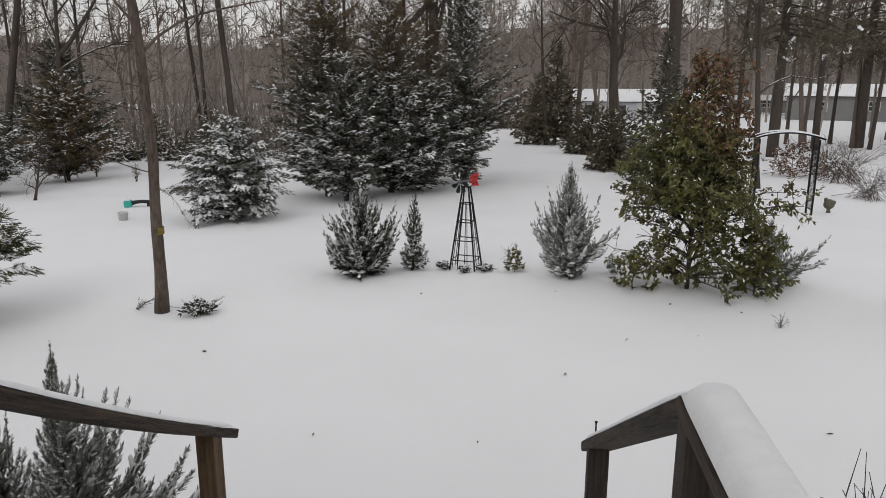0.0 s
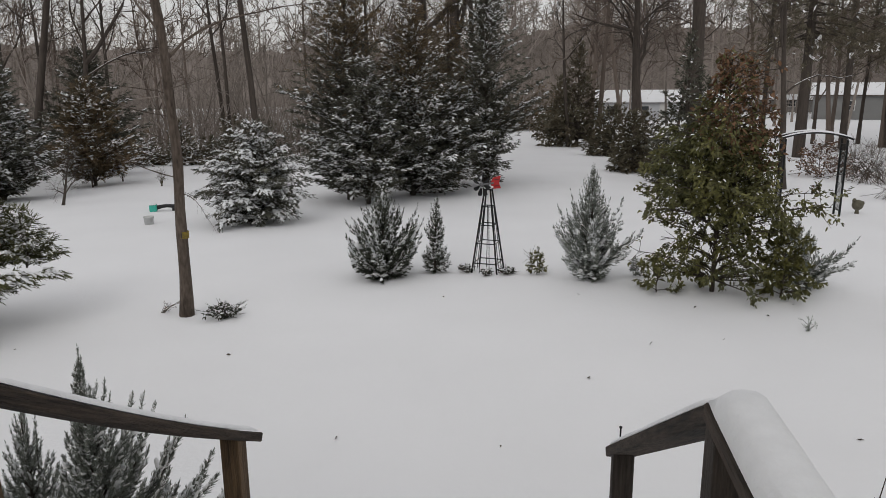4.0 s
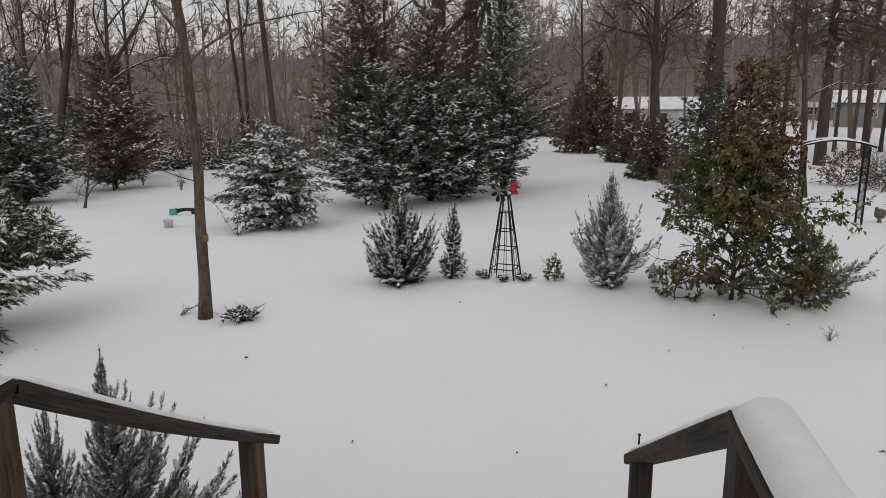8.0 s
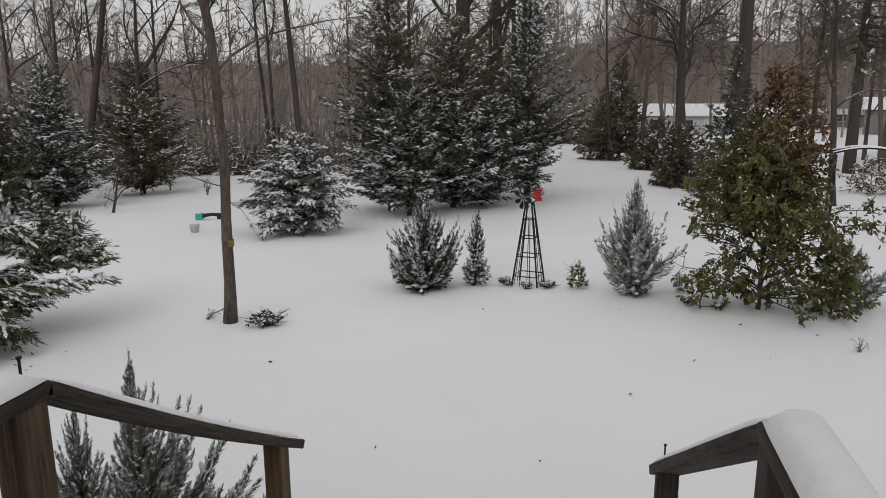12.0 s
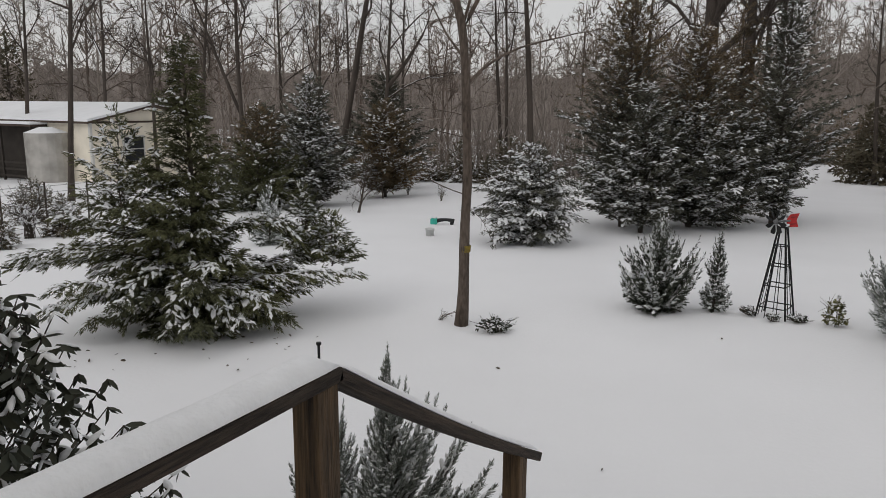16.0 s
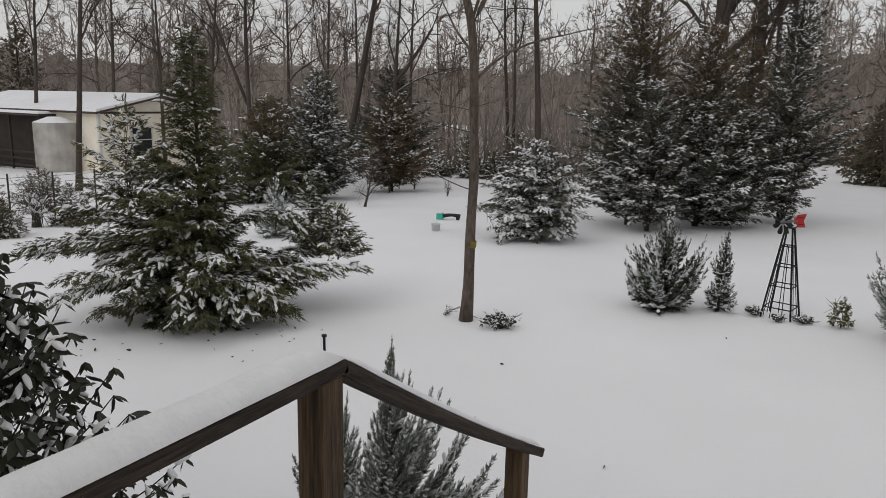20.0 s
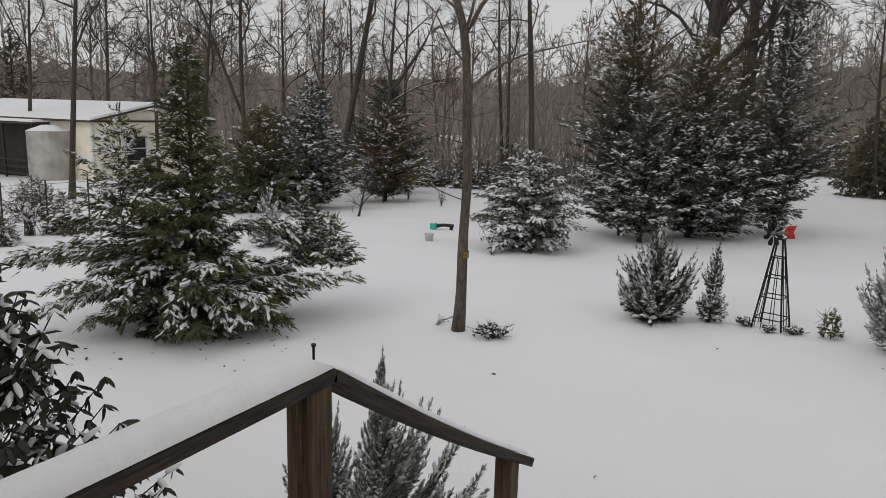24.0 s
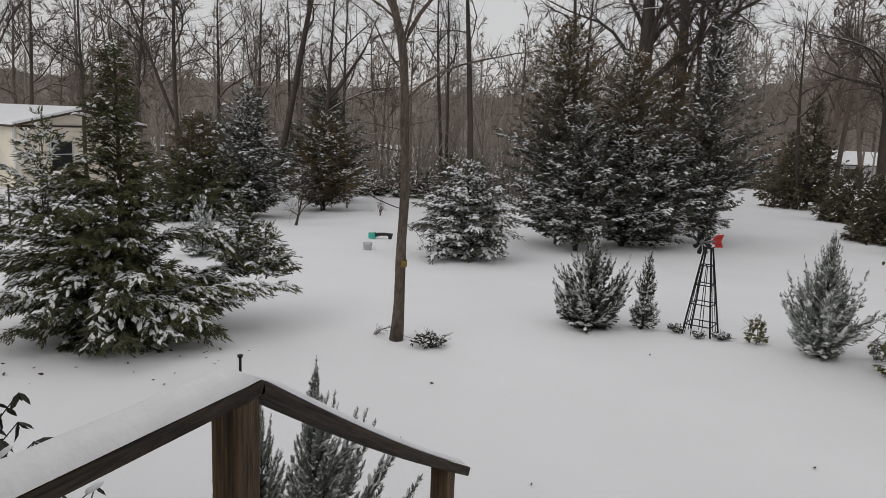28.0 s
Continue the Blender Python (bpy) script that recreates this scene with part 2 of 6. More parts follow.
def lumps(geo, p, d, length, rng, wide=0.34, high=0.2):
    """Small ridged heaps of snow that lie along (p, d, length)."""
    n = len(p)
    if not n:
        return
    flat = unit(d * [1, 1, 0.75])
    side = unit(cross(flat, UP))
    w, h = (length * wide * rng.uniform(0.6, 1.3, n))[:, None], (length * high * rng.uniform(0.6, 1.3, n))[:, None]
    L = length[:, None]
    jit = lambda: rng.normal(0, 0.05, (n, 3)) * L  # noqa: E731
    v = np.stack([p - flat * 0.08 * L + jit() * 0.4, p + flat * 0.16 * L + side * w * 0.8 + jit(), p + flat * 0.62 * L + side * w + jit(), p + flat * 0.9 * L - UP * 0.12 * L + jit() * 0.5,
                  p + flat * 0.62 * L - side * w + jit(), p + flat * 0.16 * L - side * w * 0.8 + jit(), p + flat * 0.2 * L + UP * h + jit() * 0.5, p + flat * 0.64 * L + UP * h * 0.9 + jit() * 0.5], 1).reshape(-1, 3)
    tri = np.array([[0, 6, 1], [1, 6, 7], [1, 7, 2], [2, 7, 3], [0, 5, 6], [5, 7, 6], [5, 4, 7], [4, 3, 7]])
    geo.add(v, (np.arange(n)[:, None, None] * 8 + tri[None]).reshape(-1, 3))


def pillows(geo, p, d, length, rng, wide=0.2, high=0.16):
    """Rounded cushions of snow that lie along (p, d, length)."""
    n = len(p)
    if not n:
        return
    flat = unit(d * [1, 1, 0.8])
    side = unit(cross(flat, UP))
    over = cross(side, flat)
    s = np.array([0.0, 0.12, 0.36, 0.62, 0.84, 0.96])
    full = np.array([0.25, 0.75, 1.0, 0.95, 0.65, 0.15]) * rng.uniform(0.8, 1.2, (n, 6))
    ang = np.linspace(-0.25, math.pi + 0.25, 6)
    w, h = (length * wide * rng.uniform(0.7, 1.25, n))[:, None] * full, (length * high * rng.uniform(0.6, 1.3, n))[:, None] * full
    spine = p[:, None] + flat[:, None] * (s[None] * length[:, None])[..., None] + side[:, None] * (rng.normal(0, 0.03, (n, 6)) * length[:, None])[..., None]
    v = spine[:, :, None] + side[:, None, None] * (w[..., None] * np.cos(ang))[..., None] + over[:, None, None] * (h[..., None] * np.sin(ang))[..., None]
    i, j = np.meshgrid(np.arange(5), np.arange(5), indexing="ij")
    quad = np.stack([i * 6 + j, (i + 1) * 6 + j, (i + 1) * 6 + j + 1, i * 6 + j + 1], -1).reshape(-1, 4)
    geo.add(v.reshape(-1, 3), (np.arange(n)[:, None, None] * 36 + quad[None]).reshape(-1, 4))


def leaves(geo, p, d, length, rng, width=0.24, fold=0.12):
    """Folded oval leaves of four faces from p along d."""
    n = len(p)
    if not n:
        return
    d = unit(d)
    side = unit(cross(d, UP + 0.6 * rng.normal(size=(n, 3))))
    over = cross(side, d)
    L = length[:, None]
    w = L * width * rng.uniform(0.8, 1.2, (n, 1))
    mid = p + d * 0.5 * L - over * fold * L
    v = np.stack([p, p + d * 0.3 * L + side * w, p + d * 0.68 * L + side * w * 0.8, p + d * L - over * 0.1 * L, p + d * 0.68 * L - side * w * 0.8, p + d * 0.3 * L - side * w, mid], 1).reshape(-1, 3)
    tri = np.array([[0, 1, 6], [1, 2, 6], [2, 3, 6], [3, 4, 6], [4, 5, 6], [5, 0, 6]])
    geo.add(v, (np.arange(n)[:, None, None] * 7 + tri[None]).reshape(-1, 3))


# ---- ground ----


def slope(x, y):
    """The lie of the land: level by the porch, falling gently away."""
    s = max(0.0, math.hypot(x, y) - 9)
    return -2.9 * (1 - math.exp(-(s * s / (s + 6)) / 45))


def swell(x, y):
    """Drifts and hollows of the snow."""
    z = 0.05 * noise.noise((x * 0.22, y * 0.22, 3.1)) + 0.018 * noise.noise((x * 0.9, y * 0.9, 7.7))
    return z * min(1.0, math.hypot(x - 0.3, y - 2) / 5)


def ground(x, y):
    """The height of the snow's surface."""
    return slope(x, y) + swell(x, y)


def make_ground():
    geo = Geo()
    rings, spokes = 190, 220
    rad = [0.0] + [0.35 * (1.0425 ** i) * (1 + 0.0 * i) + 0.06 * i for i in range(rings)]
    verts, faces = [], []
    for r in rad:
        for k in range(spokes):
            a = 2 * math.pi * k / spokes
            x, y = r * math.cos(a), 4 + r * math.sin(a)
            verts.append((x, y, ground(x, y)))
    for i in range(len(rad) - 1):
        for k in range(spokes):
            j = (k + 1) % spokes
            faces.append((i * spokes + k, (i + 1) * spokes + k, (i + 1) * spokes + j, i * spokes + j))
    geo.add(verts, faces)
    ob = part("ground", geo, SNOW_GROUND, smooth=True)
    tagged(ob, "smooth untrodden snow over a gently falling lawn", "ground", kind="structure")


make_ground()

# ---- conifers ----


def conifer(name, x, y, H, R, label, category="evergreen tree", group="", seed=0, base=0.06, nb=90, elev=(0.05, 0.9), droop=0.25, spray=0.26, dens=9.0, k=9,
            mat=None, snow=0.3, shape=0.8, trunk_r=None, full=0.12, tuft=0.5, width=0.22, fuzz=0.28, puff=0.06, limb=0.32):
    """An evergreen: tapered trunk with limbs, a crown of fine sprays, and the snow that lies on them."""
    rng = np.random.default_rng(seed + 11)
    ob = thing(name, x, y, ground(x, y), label, category, group)
    wood, bough, green, white = Geo(), Geo(), Geo(), Geo()
    tr = trunk_r or H * 0.014 + 0.01
    hs = np.linspace(-0.06, H * 0.97, 9)
    axis = lambda h: np.outer(h, UP)  # noqa: E731
    chain(wood, axis(hs), tr * (1.05 - np.linspace(0, 1, 9)) + 0.004, 7)
    P, D, L, load = [], [], [], []
    for i in range(nb):
        u = ((i + rng.uniform(0, 1)) / nb) ** 1.3
        h = H * (base + (0.985 - base) * u)
        r = R * (full + (1 - full) * (1 - u) ** shape) * min(1.0, 0.7 + u * 6) * rng.uniform(1 - fuzz, 1 + fuzz)
        az = i * 2.399963 + rng.normal(0, 0.3)
        e = elev[0] + (elev[1] - elev[0]) * u + rng.normal(0, 0.1)
        h = max(0.03, h - 0.75 * r * max(0.0, math.sin(e)))
        out = np.array([math.cos(az), math.sin(az), 0])
        s = np.linspace(0, 1, 5)
        line = axis(np.full(5, h)) + np.outer(s * r * math.cos(e), out) + np.outer(r * (s * math.sin(e) - droop * s * s * math.cos(e)), UP)
        line[:, 2] = np.maximum(line[:, 2], 0.06 + 0.02 * rng.uniform())
        chain(bough, line, (tr * limb * (1 - u) + 0.004) * (1.05 - s), 4)
        m = max(3, int(dens * r / spray))
        ss = rng.uniform(0.12, 1.0, m) ** 0.7
        at = np.stack([np.interp(ss, s, line[:, c]) for c in range(3)], -1)
        way = unit(line[-1] - line[2])
        lat = cross(way, UP)
        turn = rng.normal(0, 1, m)
        P.append(at + rng.normal(0, 1, (m, 3)) * (0.1 * spray + puff * r * ss[:, None]))
        D.append(way[None] * rng.uniform(0.5, 1.1, (m, 1)) + np.outer(turn * 0.75, lat) + np.outer(rng.normal(0.15, tuft, m) - droop * 0.7 * ss, UP))
        L.append(spray * rng.uniform(0.6, 1.25, m) * (1 - 0.35 * u))
        load.append(np.clip(0.25 + 1.2 * ss, 0, 1.3) * rng.gamma(1.3, 0.75))
    n = 14
    P.append(axis(np.linspace(H * 0.82, H * 0.97, n)))
    D.append(rng.normal(0, 0.35, (n, 3)) + UP)
    L.append(np.full(n, spray * 0.7))
    load.append(np.full(n, 0.5))
    P, D, L, load = np.concatenate(P), np.concatenate(D), np.concatenate(L), np.concatenate(load)
    P[:, 2] = np.maximum(P[:, 2], 0.03)
    needles(green, P, D, L, rng, k, width=width)
    pick = rng.uniform(0, 1, len(P)) < snow * load
    lumps(white, P[pick] + UP * (0.1 * L[pick])[:, None], unit(D[pick]), L[pick] * 0.6 * rng.uniform(0.5, 1.4, pick.sum()), rng, 0.24, 0.16)
    part("trunk", wood, BARK_DARK, ob, smooth=True)
    part("bough_wood", bough, BARK_DARK, ob, smooth=True)
    part("crown", green, mat or CEDAR, ob)
    if white.v:
        part("snow", white, SNOW, ob, smooth=True)
    return ob


def frond_tree(name, x, y, H, label, category, group, seed, left, right, facing, nb, mat, spray=0.13, gap=0.11, rise=(0.5, 0.9), hang=0.5, snow=0.3, snow_high=0.1, k=12, width=0.09, top_bias=1.2, lean=(0, 0),
               reach=0.24, tips=0.0, thick_snow=0.026, upright=0.0, wild=(0.7, 1.12), deep=1.0, least=0.08, dust=0.3, low=0.0, every=0.2, boughs=(), spires=(), top_mat=None, lump=(0.2, 0.16)):
    """An evergreen of long boughs that carry flat fans of fine shoots; `left` and `right` give the reach over the height.
    boughs: single ones (way from `facing`, foot height, reach, crest height, tip height, load); spires: side leaders (way, reach, foot, top, width)."""
    rng = np.random.default_rng(seed)
    ob = thing(name, x, y, ground(x, y), label, category, group)
    wood, bough, green, white = Geo(), Geo(), Geo(), Geo()
    hs = np.linspace(-0.06, H * 0.98, 10)
    axis = lambda h: np.stack([lean[0] * (np.maximum(h, 0) / H) ** 1.5, lean[1] * (np.maximum(h, 0) / H) ** 1.5, h], -1)  # noqa: E731
    chain(wood, axis(hs), (H * 0.014 + 0.008) * (1.04 - np.linspace(0, 1, 10)) + 0.003, 7)
    P, D, L = [], [], []
    q = np.linspace(0, 1, 6)

    def grow(line, r, load, u):
        line[:, 2] = np.maximum(line[:, 2], 0.05)
        chain(bough, line, (0.004 + 0.007 * r) * (1.06 - q), 4)
        m = int(r / gap) + 2
        for j in range(m):
            c = 0.12 + 0.88 * (j + rng.uniform(0, 0.8)) / m
            f = c * 5
            i = min(4, int(f))
            at = line[i] + (line[i + 1] - line[i]) * (f - i)
            way = unit(line[min(5, i + 1)] - line[max(0, i - 1)])
            lat = unit(cross(way, UP)) * (1 if j % 2 else -1)
            ang = rng.uniform(0.35, 0.95) if j < m - 1 else 0.1
            d = way * math.cos(ang) + lat * math.sin(ang) + UP * (rng.normal(0, 0.12) + upright)
            ln = (reach * r + least) * (1.15 - 0.6 * c) * rng.uniform(0.7, 1.25)
            ns = int(ln / (spray * every)) + 3
            z = rng.uniform(0.0, 1.0, (ns, 1))
            pos = at + z * ln * d - z * z * (ln * hang * 0.5) * UP + rng.normal(0, 0.13 * spray, (ns, 3))
            way_s = d[None] * 0.8 + rng.normal(0, 0.45, (ns, 1)) * lat - hang * rng.uniform(0.3, 1.3, (ns, 1)) * UP + rng.normal(0, 0.15, (ns, 3))
            size = spray * rng.uniform(0.6, 1.25, ns) * (1.1 - 0.3 * u)
            P.append(pos)
            D.append(way_s)
            L.append(size)
            if rng.uniform() < snow * load:
                rr = thick_snow * rng.uniform(0.45, 1.25)
                a0, a1 = sorted((rng.uniform(0, 0.5), rng.uniform(0.55, 1.05)))
                e = np.linspace(a0, a1, 5)[:, None]
                pts = at + e * ln * d - e * e * (ln * hang * 0.5) * UP + np.outer([0.3, 1, 1.1, 0.8, 0.1], UP) * rr + rng.normal(0, 0.25 * rr, (5, 3))
                chain(white, pts, rr * np.array([0.35, 0.9, 1.15, 0.85, 0.2]) * rng.uniform(0.8, 1.2, 5), 6)
                some = rng.uniform(size=ns) < dust
                lumps(white, pos[some] + UP * 0.1 * spray, unit(way_s[some]), size[some] * 0.8, rng, *lump)

    for i in range(nb):
        u = ((i + rng.uniform()) / nb) ** top_bias
        az = i * 2.399963 + rng.normal(0, 0.25)
        w = 0.5 + 0.5 * math.cos(az - facing)
        r = (np.interp(u, *left) * (1 - w) + np.interp(u, *right) * w) * rng.uniform(*wild)
        if u > 0.3:
            r *= deep + (1 - deep) * abs(2 * w - 1)
        h = max(0.04, low + u * (H - low) + rng.normal(0, 0.03) * H * 0.3)
        h0 = max(0.05, h - r * (rise[0] + (rise[1] - rise[0]) * u))
        out = np.array([math.cos(az), math.sin(az), 0])
        line = axis(np.full(6, h0)) + np.outer(q * r, out) + np.outer((h - h0) * (1.5 * q - 0.5 * q * q) - tips * r * q ** 3, UP) + rng.normal(0, 0.012, (6, 3)) * r
        grow(line, r, rng.gamma(1.6, 0.6) * (1 - (1 - snow_high) * min(1.0, u * 1.7)), u)
    for turn, h0, r, crest, tip, load in boughs:
        out = np.array([math.cos(facing + turn), math.sin(facing + turn), 0])
        z = h0 + (tip - h0) * q + (crest - (h0 + tip) / 2) * 4 * q * (1 - q)
        grow(axis(np.full(6, h0)) * [1, 1, 0] + np.outer(q * r, out) + np.outer(z, UP) + rng.normal(0, 0.012, (6, 3)) * r, r, load, 0.2)
    for turn, r, z0, z1, w in spires:
        foot = np.array([math.cos(facing + turn), math.sin(facing + turn), 0]) * r
        chain(bough, [foot + UP * z0, foot * 1.03 + UP * (z0 + z1) / 2, foot * 1.02 + UP * z1], [0.012, 0.008, 0.002], 5)
        for i in range(16):
            c, az = (i + rng.uniform()) / 16, i * 2.4
            out = np.array([math.cos(az), math.sin(az), 0]) * w * (1.05 - c) * rng.uniform(0.7, 1.2)
            grow(foot + UP * (z0 + (z1 - z0) * c) + np.outer(q, out) + np.outer(q * w * 0.5, UP), w * (1.1 - c), rng.gamma(1.6, 0.6), 0.4)
    n = 16
    P.append(axis(np.linspace(H * 0.8, H * 0.98, n)))
    D.append(rng.normal(0, 0.4, (n, 3)) + UP)
    L.append(np.full(n, spray * 0.8))
    P, D, L = np.concatenate(P), np.concatenate(D), np.concatenate(L)
    P[:, 2] = np.maximum(P[:, 2], 0.03)
    part("trunk", wood, BARK_DARK, ob, smooth=True)
    part("bough_wood", bough, BARK_DARK, ob, smooth=True)
    if top_mat:
        high = P[:, 2] + rng.normal(0, 0.12 * H, len(P)) > 0.62 * H
        tip = Geo()
        needles(tip, P[high], D[high], L[high], rng, k, width=width, flat=0.35)
        part("crown", tip, top_mat, ob)
        P, D, L = P[~high], D[~high], L[~high]
    needles(green, P, D, L, rng, k, width=width, flat=0.35)
    part("crown", green, mat, ob)
    part("snow", white, SNOW, ob, smooth=True)
    return ob


def plume_bush(name, x, y, H, label, seed, facing, left, right, n, mat, plumes=(), shoot=0.07, snow=0.6, k=8, width=0.13, lean=(0, 0), stiff=0.35, bunch=1.0, loft=0.45, group="junipers on the lawn", near=False):
    """A juniper of upswept plumes, each set all round with short pointed shoots. plumes: single ones (way from `facing`, foot height, reach, tip height)."""
    rng = np.random.default_rng(seed)
    ob = thing(name, x, y, ground(x, y), label, "juniper", group)
    wood, bough, green, white = Geo(), Geo(), Geo(), Geo()
    hs = np.linspace(-0.05, H * 0.94, 8)
    axis = lambda h: np.stack([lean[0] * np.maximum(h, 0) / H, lean[1] * np.maximum(h, 0) / H, h], -1)  # noqa: E731
    chain(wood, axis(hs), (H * 0.013 + 0.005) * (1.04 - np.linspace(0, 1, 8)) + 0.002, 6)
    rows = []
    for i in range(n):
        u = ((i + rng.uniform()) / n) ** 1.1
        az = i * 2.399963 + rng.normal(0, 0.2)
        w = 0.5 + 0.5 * math.cos(az - facing)
        r = (np.interp(u, *left) * (1 - w) + np.interp(u, *right) * w) * rng.uniform(0.55, 1.1)
        tip = u * H * rng.uniform(0.94, 1.04) + 0.04
        rows.append((az, max(0.03, tip - r * (0.55 + 0.9 * u) - 0.1 * H * u), r, tip))
    rows += [(facing + turn, h0, r, tip) for turn, h0, r, tip in plumes]
    rows.append((facing, H * 0.55, 0.012, H))
    P, D, L = [], [], []
    for az, h0, r, tip in rows:
        a = axis(np.array(h0))
        e = axis(np.array(tip)) * [1, 1, 0] + np.array([math.cos(az) * r, math.sin(az) * r, tip])
        mid = a + (e - a) * [0.75, 0.75, stiff]
        length = float(np.linalg.norm(mid - a) + np.linalg.norm(e - mid))
        m = int(bunch * length / (shoot * 0.16)) + 5
        c = np.sort(rng.uniform(0.15, 1, m))[:, None]
        c[-2:] = 0.99
        pos = a * (1 - c) ** 2 + mid * 2 * c * (1 - c) + e * c * c
        way = unit((mid - a) * (1 - c) + (e - mid) * c)
        q = np.linspace(0, 1, 6)[:, None]
        chain(bough, a * (1 - q) ** 2 + mid * 2 * q * (1 - q) + e * q * q, (0.003 + 0.006 * length) * (1.05 - q[:, 0]), 4)
        around = unit(cross(way, rng.normal(size=(m, 3))))
        open_ = rng.uniform(0.35, 0.8, (m, 1)) * np.where(c > 0.98, 0.05, 1)
        P.append(pos)
        D.append(way * np.cos(open_) + around * np.sin(open_) + UP * 0.12)
        L.append(shoot * (0.45 + 0.75 * (1 - c[:, 0])) * rng.uniform(0.7, 1.3, m) * (0.7 + 0.5 * min(1.0, length / (0.5 * H + 0.01))) * (1.25 - 0.75 * pos[:, 2] / H))
        load = rng.gamma(2.0, 0.5) * (1.25 - 0.75 * tip / H)
        pick = (rng.uniform(size=m) < snow * load * 0.5) & (c[:, 0] < 0.95)
        if near:
            pillows(white, pos[pick] + UP * 0.25 * shoot, way[pick] + 0.3 * rng.normal(size=(pick.sum(), 3)), L[-1][pick] * rng.uniform(0.5, 1.2, pick.sum()), rng, 0.24, 0.17)
        else:
            lumps(white, pos[pick] + UP * 0.22 * shoot, way[pick], L[-1][pick] * rng.uniform(0.5, 1.25, pick.sum()), rng, 0.32, 0.24)
        if rng.uniform() < snow * load * loft and length > 3 * shoot:
            t = np.linspace(rng.uniform(0.3, 0.5), rng.uniform(0.65, 0.9), 7)[:, None]
            top = a * (1 - t) ** 2 + mid * 2 * t * (1 - t) + e * t * t + UP * shoot * 0.35 + rng.normal(0, 0.07 * shoot, (7, 3))
            chain(white, top, shoot * rng.uniform(0.2, 0.36) * np.array([0.2, 0.75, 0.9, 1.1, 0.8, 0.7, 0.15]) * rng.uniform(0.75, 1.25, 7), 6)
    P, D, L = np.concatenate(P), np.concatenate(D), np.concatenate(L)
    P[:, 2] = np.maximum(P[:, 2], 0.02)
    needles(green, P, D, L, rng, k, 0.5, width, 0.7)
    if near:
        prisms(green, P, P + unit(D) * L[:, None], np.full(len(P), 0.0022), np.full(len(P), 0.0005))
    part("trunk", wood, BARK_DARK, ob, smooth=True)
    part("bough_wood", bough, BARK_DARK, ob, smooth=True)
    part("crown", green, mat, ob)
    part("snow", white, SNOW, ob, smooth=True)
    return ob


# the tall cedars that stand together beside the lane
GROVE = "cedar grove beside the lane"
full_cedar = ((0, 0.06, 0.2, 0.36, 0.5, 0.65, 0.8, 0.93, 1.0), (0.5, 0.66, 0.92, 1.0, 0.84, 0.64, 0.48, 0.3, 0.08))
slim_cedar = ((0, 0.1, 0.25, 0.42, 0.55, 0.7, 0.85, 1.0), (0.3, 0.42, 0.65, 1.0, 0.9, 0.62, 0.4, 0.08))


def grove_cedar(x, y, H, R, label, seed, nb, mat, snow, shape, high=0.2, low=0.35, right=1.0, group=GROVE, coarse=1.0, top_mat=None, wild=(0.5, 1.2)):
    lr = (shape[0], tuple(R * v for v in shape[1]))
    rr = (shape[0], tuple(R * right * v for v in shape[1]))
    frond_tree("cedar_tree", x, y, H, label, "evergreen tree", group, seed, lr, rr, 0.3, int(nb * 1.7 * coarse ** 0.8), mat, spray=0.15 * coarse, gap=0.125 * coarse, rise=(0.45, 1.3), hang=0.3, snow=snow * 0.8, snow_high=high, k=6, width=0.2, top_bias=0.98,
               reach=0.13, least=0.12 * coarse, tips=0.06, thick_snow=0.017 * coarse, dust=0.42, low=low, wild=wild, every=0.24, top_mat=top_mat, lump=(0.28, 0.16))


grove_cedar(-4.45, 17.9, 5.7, 1.75, "tall dark cedar with snow on its drooping branches", 1, 165, CEDAR, 1.1, full_cedar, 0.2, 0.5, top_mat=CEDAR_BROWN)
grove_cedar(-3.0, 18.9, 5.0, 1.9, "brownish green cedar among darker cedars, lightly snowed", 2, 160, CEDAR, 1.0, full_cedar, 0.5, top_mat=CEDAR_BROWN)
grove_cedar(-1.25, 21.6, 6.3, 1.5, "tall dark narrow cedar at the edge of the lane", 3, 160, CEDAR, 0.8, slim_cedar, 0.45, 0.3, 0.95, wild=(0.45, 1.35))
grove_cedar(-2.35, 19.6, 3.2, 1.2, "short full cedar under taller cedars", 4, 80, CEDAR, 0.8, full_cedar, 0.5, 0.25)
grove_cedar(-3.75, 17.0, 3.5, 1.15, "snow-laden cedar at the front of the grove", 5, 90, CEDAR, 1.15, full_cedar, 0.5)
grove_cedar(-2.5, 22.5, 6.0, 1.5, "tall brownish cedar at the back of the grove", 6, 90, CEDAR_BROWN, 0.2, full_cedar, 0.2)

